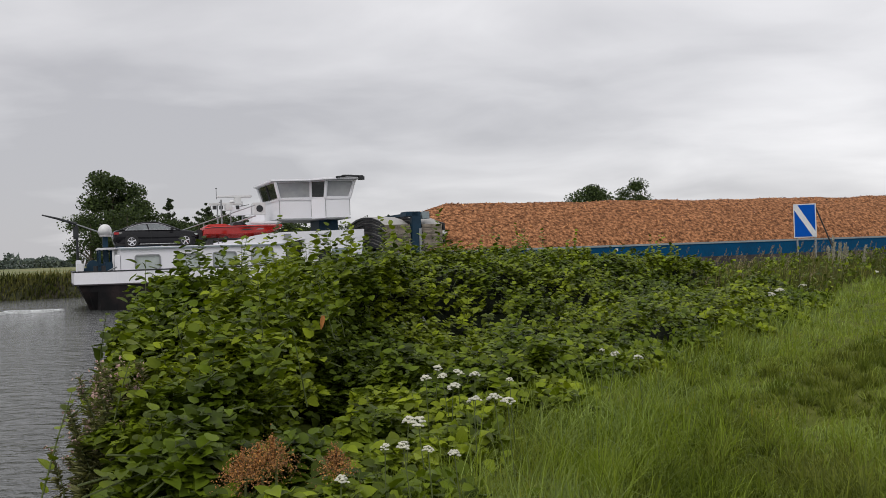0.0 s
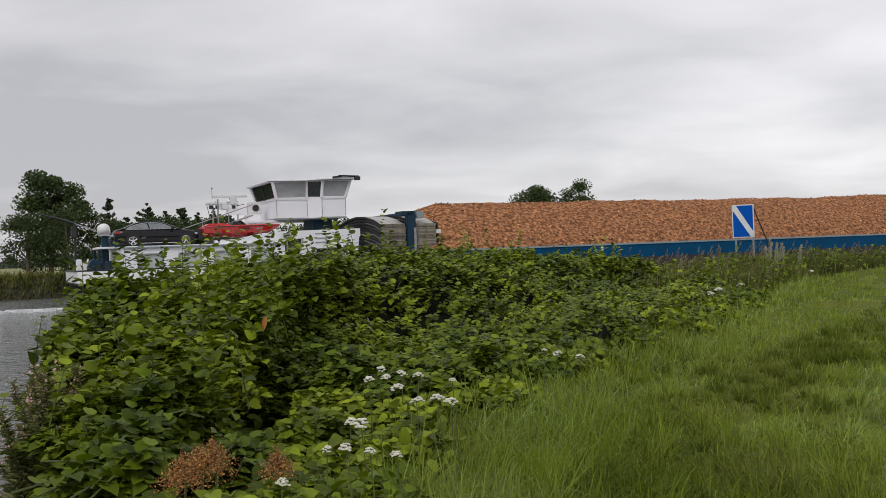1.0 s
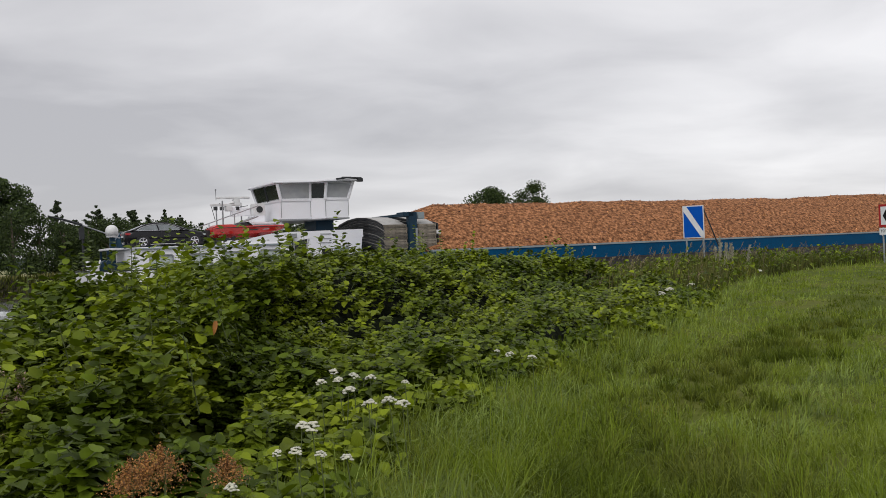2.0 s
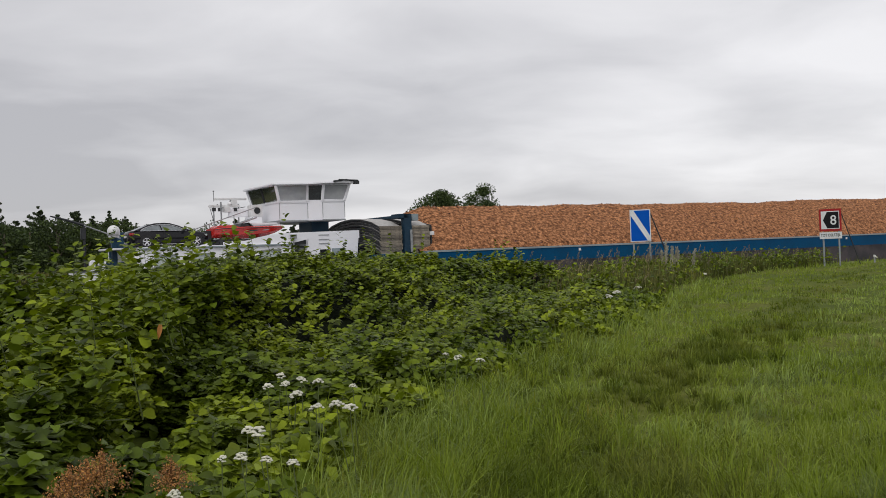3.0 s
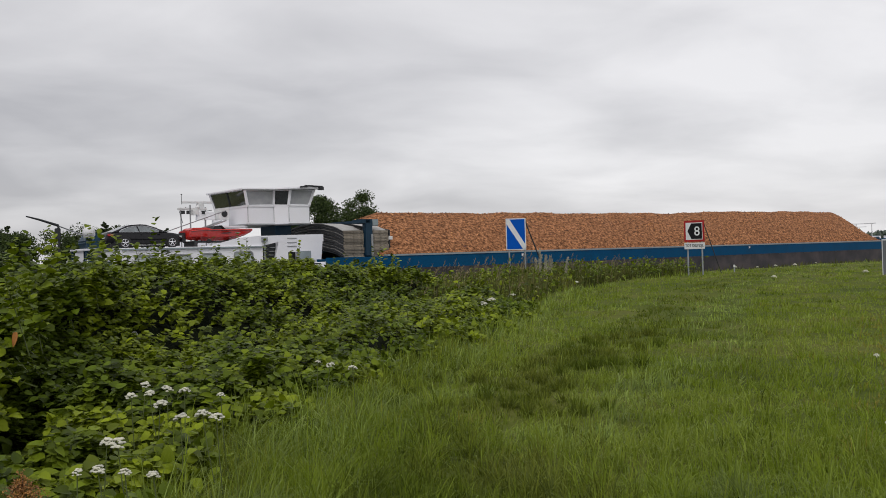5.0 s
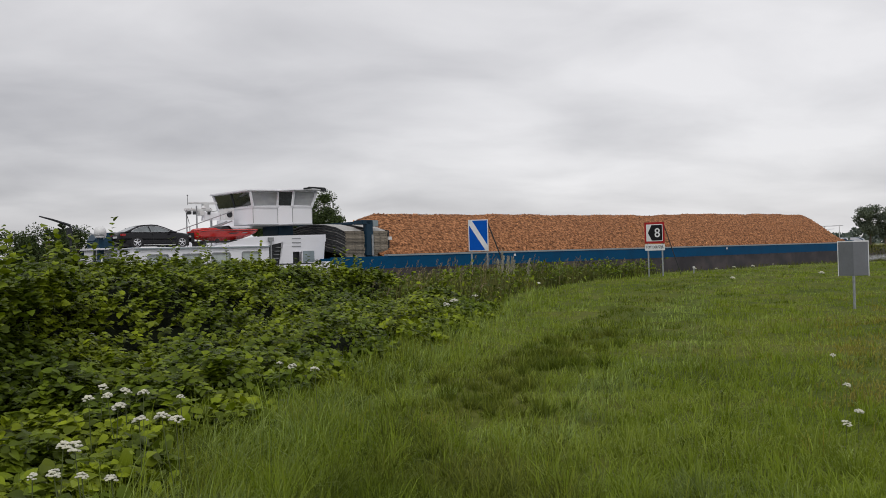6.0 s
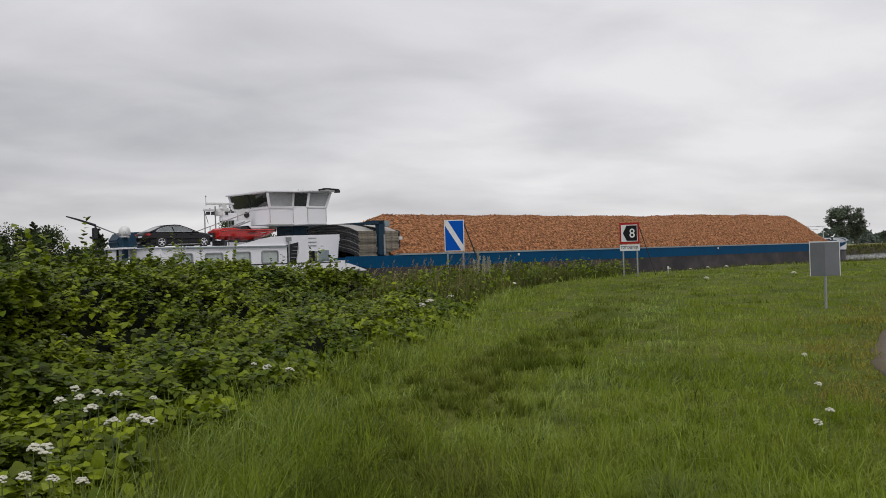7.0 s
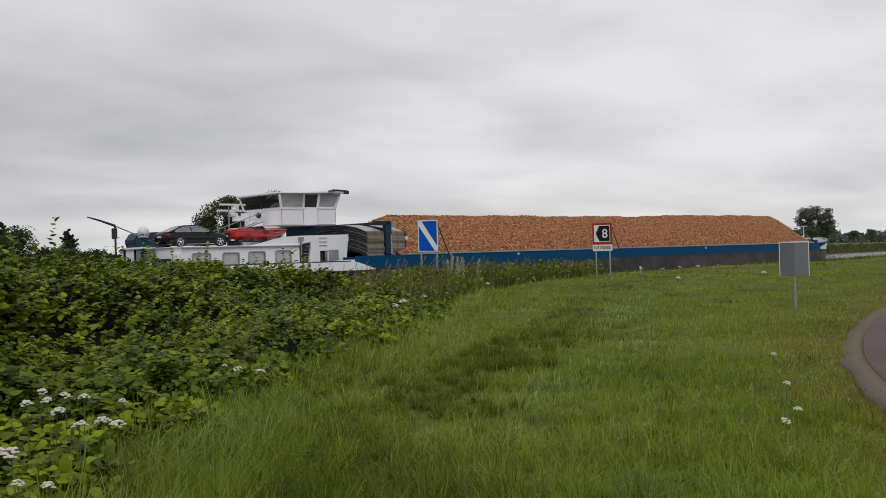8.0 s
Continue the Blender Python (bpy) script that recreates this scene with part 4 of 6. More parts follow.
        part("headlight", Geo().box(3.36, 3.64, sg * 0.55, sg * 0.83, 0.62, 0.74), GLASS_BLIND, car, bevel=0.02)
        part("sill", Geo().box(0.4, 2.5, sg * 0.88, sg * 0.945, 0.17, 0.20), CHROME, car)
        part("door_seam", Geo().box(1.04, 1.055, sg * 0.90, sg * 0.936, 0.34, 0.94), RUBBER, car)
        for x in (0.0, 2.94):
            part("wheel_arch", Geo().disc((x, sg * 0.90, 0.36), 0.385, 0.07, "y", 24), RUBBER, car)
            wheel = part("wheel", Geo().disc((x, sg * 0.86, 0.33), 0.33, 0.24, "y", 24), RUBBER, car, bevel=0.02)
            part("rim", Geo().disc((x, sg * 0.95, 0.33), 0.235, 0.04, "y", 20), DARKMETAL, wheel)
            for k in range(5):
                a = radians(90 + 72 * k)
                part("spoke", Geo().tube([(x, sg * 0.975, 0.33), (x + 0.22 * math.cos(a), sg * 0.972, 0.33 + 0.22 * math.sin(a))], 0.036, 6), CHROME, wheel)
            part("rim_edge", Geo().tube([(x + 0.225 * math.cos(radians(15 * k)), sg * 0.97, 0.33 + 0.225 * math.sin(radians(15 * k))) for k in range(25)], 0.018, 6), CHROME, wheel)
    part("number_plate", Geo().box(-1.01, -0.97, -0.26, 0.26, 0.62, 0.73), SIGNWHITE, car)
    part("front_grille", Geo().box(3.70, 3.79, -0.4, 0.4, 0.45, 0.62), DARKMETAL, car, bevel=0.02)
    aboard(car, pose(0, -1.88, 3.36))


build_car()


def build_speedboat():
    """A red speedboat, x forward, on a low trailer."""
    s = thing("speedboat", "red speedboat on a low trailer beside the car", "speedboat")
    st = [(0.0, 0.86, 0.28, 0.80), (0.5, 0.95, 0.22, 0.86), (1.6, 1.0, 0.18, 0.88), (2.6, 0.95, 0.20, 0.90), (3.5, 0.72, 0.32, 0.92), (4.15, 0.40, 0.52, 0.93), (4.58, 0.14, 0.72, 0.93), (4.72, 0.03, 0.84, 0.92)]
    rings = [[(x, 0, lo), (x, -w * 0.75, lo + (hi - lo) * 0.35), (x, -w, hi - 0.08), (x, -w * 0.93, hi), (x, 0, hi + 0.04), (x, w * 0.93, hi), (x, w, hi - 0.08), (x, w * 0.75, lo + (hi - lo) * 0.35)] for x, w, lo, hi in st]
    part("boat_hull", Geo().loft(rings), REDPAINT, s, "glossy red hull", smooth=False)
    for sg in (-1, 1):
        part("side_stripe", Geo().prism([(2.0, 0.60), (2.6, 0.62), (2.8, 0.70), (2.2, 0.68)], sg * 0.985, sg * 0.93), DARKMETAL, s)
        part("side_stripe", Geo().prism([(3.0, 0.64), (3.35, 0.66), (3.45, 0.72), (3.1, 0.70)], sg * 0.93, sg * 0.84), GREYMETAL, s)
        part("rub_rail", Geo().tube([(x, sg * w, hi - 0.07) for x, w, lo, hi in st[:-1]], 0.022, 6), DARKMETAL, s)
    part("engine_cover", Geo().prism([(0.1, 0.84), (0.3, 0.99), (1.2, 1.01), (1.7, 0.86)], -0.7, 0.7), REDPAINT, s, bevel=0.05)
    part("seat", Geo().prism([(1.65, 0.86), (1.75, 1.12), (2.2, 1.08), (2.35, 0.86)], -0.65, 0.65), DARKMETAL, s, bevel=0.05)
    part("windscreen", Geo().prism([(2.45, 0.90), (2.5, 0.92), (2.2, 1.16), (2.15, 1.14)], -0.7, 0.7), GLASS_DARK, s)
    part("outdrive", Geo().box(-0.35, 0.02, -0.18, 0.18, 0.1, 0.7), DARKMETAL, s, bevel=0.04)
    tr = part("trailer", Geo().tube([(0.2, -0.7, 0.12), (3.4, -0.45, 0.12), (4.8, 0, 0.14)], 0.05).tube([(0.2, 0.7, 0.12), (3.4, 0.45, 0.12), (4.8, 0, 0.14)], 0.05).box(0.8, 0.95, -0.8, 0.8, 0.06, 0.18).box(2.9, 3.05, -0.55, 0.55, 0.06, 0.24), DARKMETAL, s, "dark boat trailer")
    for sg in (-1, 1):
        part("trailer_wheel", Geo().disc((1.2, sg * 0.95, 0.14), 0.14, 0.14), RUBBER, tr)
    aboard(s, pose(3.95, -2.35, 3.58, 0, 0.4, 0))
    for x in (0.3, 2.9):
        part("cradle", Geo().box(x, x + 0.2, -0.8, 0.8, -0.28, 0.1), DARKMETAL, s)


build_speedboat()


def build_wake():
    """Foam behind the stern in rigid flecks, carried along with the barge."""
    w = thing("wake_foam", "thin white foam flecks of the wake behind the stern", "foam", kind="stuff")
    rnd = np.random.RandomState(8)
    g = Geo()
    for k in range(260):
        x = -4.0 - 26 * rnd.uniform(0, 1) ** 1.2
        y = -2.8 - 0.10 * (-x - 4) + rnd.normal(0, 0.35 + 0.015 * (-x))
        r = rnd.uniform(0.06, 0.30)
        n = 7
        poly = [(x + r * 2.2 * math.cos(6.283 * i / n) * rnd.uniform(0.6, 1), y + r * 0.6 * math.sin(6.283 * i / n) * rnd.uniform(0.6, 1)) for i in range(n)]
        g.prism(poly, -0.02, 0.04 + 0.16 * rnd.uniform() ** 2, "z")
    tagged(part("flecks", g, FOAM, w), kind="stuff")
    aboard(w)


build_wake()


# ---- signs on the bank ----
def text_mesh(words, size, name, bold=0.0):
    cu = bpy.data.curves.new(name, "FONT")
    cu.body, cu.size, cu.extrude, cu.align_x, cu.align_y = words, size, 0.004, "CENTER", "CENTER"
    cu.resolution_u = 4
    cu.offset = bold
    tmp = bpy.data.objects.new(name, cu)
    scene.collection.objects.link(tmp)
    bpy.context.view_layer.update()
    me = bpy.data.meshes.new_from_object(tmp.evaluated_get(bpy.context.evaluated_depsgraph_get()))
    bpy.data.objects.remove(tmp)
    return me


def lettering(name, words, width, height, material, parent, m):
    me = text_mesh(words, 1.0, name, 0.008)
    v = np.array([q.co[:] for q in me.vertices])
    lo, hi = v.min(0), v.max(0)
    for q in me.vertices:
        q.co.x = (q.co.x - (lo[0] + hi[0]) / 2) * width / (hi[0] - lo[0])
        q.co.y = (q.co.y - (lo[1] + hi[1]) / 2) * height / (hi[1] - lo[1])
    ob = part(name, me, material, parent)
    ob.matrix_local = m
    return ob


def build_blue_sign():
    x, y = 16.62, 42.87
    yaw = -math.degrees(math.atan2(x, y)) - 8
    s = thing("waterway_sign", "blue board with white diagonal band on two posts in reeds", "sign", pose(x, y, 0, 0, 0, yaw))
    z0, z1, w = 1.71, 3.255, 0.98
    part("board", Geo().box(-w / 2, w / 2, -0.02, 0.02, z0, z1), SIGNWHITE, s, "white-edged sign board", bevel=0.008)
    part("blue_field", Geo().box(-w / 2 + 0.045, w / 2 - 0.045, -0.028, -0.021, z0 + 0.045, z1 - 0.045), SIGNBLUE, s)
    b = w / 2 - 0.045
    part("diagonal_band", Geo().prism([(-b, z1 - 0.05), (-b + 0.15, z1 - 0.05), (b, z0 + 0.28), (b, z0 + 0.05), (b - 0.12, z0 + 0.05), (-b, z1 - 0.27)], -0.034, -0.0285), SIGNWHITE, s)
    for px in (-0.36, 0.42):
        part("post", Geo().tube([(px, 0.06, -0.2), (px, 0.06, 3.2)], 0.04), GALV, s)
    part("stay", Geo().tube([(0.46, 0.1, 3.1), (1.38, 0.5, 0.4)], 0.032), DARKMETAL, s, "dark diagonal stay")
    part("stay_foot", Geo().box(1.26, 1.5, 0.38, 0.62, -0.1, 0.5), WHITEPLASTIC, s, bevel=0.02)


def build_eight_sign():
    x, y = 24.22, 39.13
    yaw = -math.degrees(math.atan2(x, y)) - 14
    s = thing("speed_sign", "red-framed board with white eight on a black arrow", "sign", pose(x, y, 0, 0, 0, yaw))
    z0, z1, w = 1.845, 2.855, 0.96
    part("red_frame", Geo().box(-w / 2, w / 2, -0.02, 0.02, z0, z1), SIGNRED, s, bevel=0.008)
    part("white_field", Geo().box(-w / 2 + 0.085, w / 2 - 0.085, -0.027, -0.021, z0 + 0.10, z1 - 0.10), SIGNWHITE, s)
    zc = (z0 + z1) / 2
    part("arrow", Geo().prism([(-0.31, zc), (-0.13, zc + 0.37), (0.37, zc + 0.37), (0.37, zc - 0.37), (-0.13, zc - 0.37)], -0.034, -0.0275), SIGNBLACK, s)
    lettering("figure", "8", 0.26, 0.44, SIGNWHITE, s, pose(0.14, -0.040, zc, 90, 0, 0))
    part("name_plate", Geo().box(-w / 2, w / 2, -0.02, 0.02, 1.50, 1.80), SIGNWHITE, s, bevel=0.006)
    lettering("lettering", "TOT DELFZIJL", 0.86, 0.165, SIGNBLACK, s, pose(0, -0.026, 1.65, 90, 0, 0))
    for px in (-0.34, 0.34):
        part("post", Geo().tube([(px, 0.06, -0.1), (px, 0.06, 2.8)], 0.038), GALV, s)
    part("stay", Geo().tube([(0.42, 0.1, 2.75), (1.1, 0.5, 0.3)], 0.022), DARKMETAL, s, "thin dark diagonal stay")


def build_grey_sign():
    x, y = 17.0, 18.41
    yaw = -math.degrees(math.atan2(x, y))
    s = thing("road_sign", "grey back of a folded two-panel road sign on a post", "sign", pose(x, y, 0, 0, 0, yaw))
    for sg in (-1, 1):
        pan = part("panel", Geo().prism([(0, 0), (sg * 0.34, 0.19), (sg * 0.34, 0.21), (0, 0.025)], 0.80, 1.63, "z"), SIGNBACK, s, bevel=0.004)
        part("rim", Geo().prism([(sg * 0.335, 0.19), (sg * 0.355, 0.19), (sg * 0.355, 0.25), (sg * 0.335, 0.25)], 0.79, 1.66, "z"), SIGNWHITE, pan)
        part("top_rim", Geo().prism([(0, -0.01), (sg * 0.355, 0.20), (sg * 0.355, 0.25), (0, 0.035)], 1.63, 1.66, "z"), SIGNWHITE, pan)
    part("post", Geo().tube([(0, 0.06, -0.2), (0, 0.06, 1.6)], 0.032), GALV, s)


build_blue_sign()
build_eight_sign()
build_grey_sign()
bol = thing("marker_post", "small white marker post on the bank edge", "post", pose(27.4, 40.7, -0.15))
part("shaft", Geo().tube([(0, 0, 0.0), (0, 0, 0.7)], 0.035), GALV, bol)
part("cap", Geo().disc((0, 0, 0.74), 0.05, 0.12, "z"), WHITEPLASTIC, bol, bevel=0.01)


# ---- plants ----
BUSH_F = np.array([(-0.75, 4.2), (-0.38, 5.0), (-0.08, 6.1), (0.46, 7.6), (1.10, 9.2), (2.50, 12), (6.05, 18), (9.5, 24.4)])
BUSH_B = np.array([(-1.95, 5.4), (-2.55, 6.8), (-3.25, 8.3), (-3.85, 10.2), (-4.3, 12.5), (-3.3, 17), (0, 23.5), (6.5, 30)])
BELT_F = np.array([(-5, -2), (-2.6, 2.5), *map(tuple, BUSH_F), (13.4, 31), (19, 36.3), (23.0, 38.4), (25, 40.8), (40, 49.5), (70, 65)])


def front_gap(x, y):
    """How far to the right (land side) of the front of the bushes and reeds a point lies, in metres."""
    fx = np.interp(y, BELT_F[:, 1], BELT_F[:, 0])
    return (x - fx) * 0.85


def along(poly, s):
    t = np.linspace(0, 1, len(poly))
    return np.stack([np.interp(s, t, poly[:, 0]), np.interp(s, t, poly[:, 1])], -1)


def patch(x, y, f, seed=0):
    """Smooth random patches between 0 and 1."""
    r = np.random.RandomState(100 + seed)
    t = 0
    for _ in range(10):
        a, k, ph = r.uniform(0, 6.28), f * r.uniform(0.5, 1.5), r.uniform(0, 6.28)
        t = t + np.cos(k * (x * math.cos(a) + y * math.sin(a)) + ph)
    return np.clip(0.5 + t * 0.13, 0, 1)


LUMPS = np.random.RandomState(21)
LUMP = [(LUMPS.uniform(0, 1), LUMPS.uniform(0.05, 1), LUMPS.uniform(-0.26, 0.2), LUMPS.uniform(0.012, 0.035), LUMPS.uniform(0.06, 0.16)) for _ in range(130)] + [(LUMPS.uniform(0, 1), LUMPS.uniform(0.03, 1), LUMPS.uniform(-0.24, 0.15), LUMPS.uniform(0.006, 0.012), LUMPS.uniform(0.025, 0.06)) for _ in range(420)]


def bush_top(s, v):
    """Height of the leaf canopy over the ground datum: a low shelf in front, a high mass behind."""
    crest = np.interp(s, [0, 0.14, 0.29, 0.43, 0.57, 0.71, 0.86, 0.95, 1], [0.40, 0.56, 0.80, 1.12, 1.42, 1.60, 1.54, 1.40, 1.10])
    shelf = np.interp(s, [0, 0.14, 0.28, 0.42, 0.6, 0.8, 1], [0.40, 0.40, 0.36, 0.40, 0.56, 0.62, 0.45])
    z = 0.16 + (shelf - 0.16) * sstep(0, 0.05, v)
    z = z + (crest - shelf) * sstep(0.43 - 0.05 * np.sin(s * 17) - 0.12 * sstep(0.45, 0.6, s), 0.57, v)
    z = z - 1.0 * sstep(0.86, 1.0, v) - 0.42 * np.exp(-((s - 0.385) / 0.07) ** 2 - ((v - 0.39) / 0.12) ** 2) - 0.12 * np.exp(-((v - 0.46) / 0.06) ** 2) * sstep(0.18, 0.28, s) * (1 - sstep(0.62, 0.74, s))
    z = z + 0.20 * np.exp(-((s - 0.755) / 0.035) ** 2 - ((v - 0.62) / 0.14) ** 2)
    calm = 1 - 0.55 * (1 - sstep(0.40, 0.50, s)) * (1 - sstep(0.36, 0.46, v))
    for ls, lv, a, rs, rv in LUMP:
        z = z + calm * a * np.exp(-((s - ls) / rs) ** 2 - ((v - lv) / rv) ** 2)
    return z


def bush_point(s, v):
    a, b = along(BUSH_F, s), along(BUSH_B, s)
    # the high mass leans out over the hollow at its foot
    lean = 0.12 * sstep(0.49, 0.57, v) * (1 - sstep(0.57, 0.85, v)) * sstep(0.16, 0.27, s) * (1 - sstep(0.62, 0.76, s))
    p = a + (b - a) * (np.asarray(v) - lean)[..., None]
    return np.concatenate([p, bush_top(s, v)[..., None]], -1)


LEAF_V = np.array([(0, 0, 0.0), (-0.03, 0.22, 0.07), (0.18, 0.39, 0.11), (0.46, 0.38, 0.08), (0.76, 0.21, 0.0), (1, 0, -0.15), (0.76, -0.21, 0.0), (0.46, -0.38, 0.08), (0.18, -0.39, 0.11), (-0.03, -0.22, 0.07), (0.24, 0, -0.02), (0.60, 0, -0.05)])
LEAF_F = np.array([(0, 10, 1), (1, 10, 2), (2, 10, 11), (2, 11, 3), (3, 11, 4), (4, 11, 5), (5, 11, 6), (6, 11, 7), (7, 11, 8), (8, 11, 10), (8, 10, 9), (9, 10, 0)])
SIMPLE_V = np.array([(0, 0, 0.0), (0.18, 0.39, 0.09), (0.64, 0.30, 0.02), (1, 0, -0.15), (0.64, -0.30, 0.02), (0.18, -0.39, 0.09)])
SIMPLE_F = np.array([(0, 5, 1), (1, 5, 4), (1, 4, 2), (2, 4, 3)])
NARROW_V = LEAF_V * (1, 0.27, 1)


def place_leaves(pos, tipdir, updir, size, shape=LEAF_V, faces=LEAF_F):
    """Leaves at pos that point along tipdir with their faces to updir."""
    t = tipdir / np.linalg.norm(tipdir, axis=1, keepdims=True)
    side = np.cross(updir, t)
    side /= np.linalg.norm(side, axis=1, keepdims=True) + 1e-9
    up = np.cross(t, side)
    M = np.stack([t, side, up], 1) * size[:, None, None]
    v = np.einsum("kj,njc->nkc", shape, M) + pos[:, None]
    n, k = len(pos), len(shape)
    f = (np.arange(n)[:, None, None] * k + faces[None]).reshape(-1, 3)
    return v.reshape(-1, 3), f


def surface_frame(s, v):
    e = 0.004
    p = bush_point(s, v)
    ds, dv = bush_point(s + e, v) - p, bush_point(s, v + e) - p
    n = np.cross(dv, ds)
    n *= np.sign(n[:, 2:3] + 1e-9)
    return p, n / (np.linalg.norm(n, axis=1, keepdims=True) + 1e-9)


def build_bushes():
    rnd = np.random.RandomState(11)
    cuts = np.array([0, 0.13, 0.26, 0.38, 0.49, 0.60, 0.71, 0.82, 0.91, 1.0])
    dens = [420, 600, 800, 850, 900, 950, 950, 900, 800]
    for i, (s0, s1) in enumerate(zip(cuts, cuts[1:])):
        bush = thing("knotweed_shrub", "dense green knotweed shrub with broad heart-shaped leaves", "shrub", group="shrubs along the canal bank")
        n = int(dens[i] * 1.75)
        s, v = rnd.uniform(s0, s1, n), rnd.uniform(0.0, 0.98, n) ** 0.9
        # shoots are sparse in the dark hollow at the foot of the high mass
        hollow = np.exp(-((v - 0.40) / 0.12) ** 2) * sstep(0.27, 0.34, s) * (1 - sstep(0.42, 0.50, s))
        ok = rnd.uniform(0, 1, n) > 0.92 * np.clip(hollow * 1.1, 0, 1)
        # shoots stand in clumps with gaps between them
        flat = along(BUSH_F, s) + (along(BUSH_B, s) - along(BUSH_F, s)) * v[:, None]
        clump = 0.55 * patch(flat[:, 0], flat[:, 1], 5.0, 41) + 0.45 * patch(flat[:, 0], flat[:, 1], 11.0, 42)
        ok &= rnd.uniform(0, 1, n) < 0.38 + 1.3 * sstep(0.34, 0.56, clump)
        s, v, clump = s[ok], v[ok], clump[ok]
        n = len(s)
        p, nr = surface_frame(s, v)
        p = p + nr * (0.42 * (np.clip(clump, 0.1, 0.9) - 0.64) * sstep(0.0, 0.12, v))[:, None]
        out = nr * 0.75 + rnd.normal(0, 0.35, (n, 3)) + np.array([0.12, -0.18, 0.35])
        out /= np.linalg.norm(out, axis=1, keepdims=True)
        ln = rnd.uniform(0.30, 0.55, n)
        base = p - out * ln[:, None] * rnd.uniform(0.75, 1.15, n)[:, None]
        # taller shoots that stand out over the crest
        tall = (v > 0.52) & (v < 0.85) & (rnd.uniform(0, 1, n) < (0.12 if i in (3, 4, 5) else 0.03))
        out[tall] = out[tall] * 0.3 + np.array([0, 0, 1.0])
        ln[tall] += rnd.uniform(0.15, 0.35, tall.sum())
        k = 11
        q = np.linspace(0.25, 1.0, k)
        sag = rnd.uniform(0.1, 0.45, n)
        arch = out[:, None] * (q[None, :, None] * ln[:, None, None])
        arch[:, :, 2] -= sag[:, None] * ln[:, None] * q[None] ** 2 * 0.6
        lp = (base[:, None] + arch).reshape(-1, 3)
        side = np.cross(out, np.array([0, 0, 1.0]))
        side /= np.linalg.norm(side, axis=1, keepdims=True) + 1e-9
        alt = np.where(np.arange(k) % 2, 1, -1)[None, :, None]
        tip = side[:, None] * alt * 0.9 + out[:, None] * 0.5 + rnd.normal(0, 0.28, (n, k, 3))
        # leaves of the high mass lie in flat layers
        flat = sstep(0.36, 0.50, v)[:, None]
        tip[:, :, 2] -= 0.30 - 0.08 * flat
        upv = np.array([0.05, -0.45, 1.0]) + flat[:, :, None] * np.array([0.0, 0.30, 0.1]) + rnd.normal(0, 0.34, (n, k, 3)) + nr[:, None] * (0.5 - 0.32 * flat)[:, :, None]
        far = np.clip((np.hypot(p[:, 0], p[:, 1]) - 8) / 18, 0, 1)
        size = (rnd.uniform(0.070, 0.135, (n, k)) * (1.08 - 0.25 * q[None]) * (1 + 0.25 * far[:, None]))
        lv, lf = place_leaves(lp, tip.reshape(-1, 3), upv.reshape(-1, 3), size.reshape(-1), *((LEAF_V, LEAF_F) if i < 5 else (SIMPLE_V, SIMPLE_F)))
        tagged(part("leaves", array_mesh("leaves", lv, lf, LEAF, True), LEAF, bush), kind="stuff")
        # shoots
        j = rnd.choice(n, min(n, 260), replace=False)
        g = Geo()
        for a in j:
            g.tube([base[a], base[a] + arch[a, 5], base[a] + arch[a, -1]], 0.007, 4, 0.003)
        tagged(part("shoot_growth", g, STEM, bush), kind="stuff")
        # a near-black sheet below the leaves: the shrub's inner shade as colour
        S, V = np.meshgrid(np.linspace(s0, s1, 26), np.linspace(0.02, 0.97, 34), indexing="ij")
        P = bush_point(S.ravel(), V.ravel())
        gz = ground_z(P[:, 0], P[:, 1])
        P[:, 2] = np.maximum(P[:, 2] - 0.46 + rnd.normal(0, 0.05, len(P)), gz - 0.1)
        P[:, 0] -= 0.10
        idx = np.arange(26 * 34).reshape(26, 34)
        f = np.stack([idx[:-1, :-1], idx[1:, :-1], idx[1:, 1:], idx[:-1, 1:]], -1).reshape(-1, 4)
        tagged(part("inner_foliage", array_mesh("inner_foliage", P, f, INNER_SHADE), INNER_SHADE, bush), kind="stuff")


build_bushes()


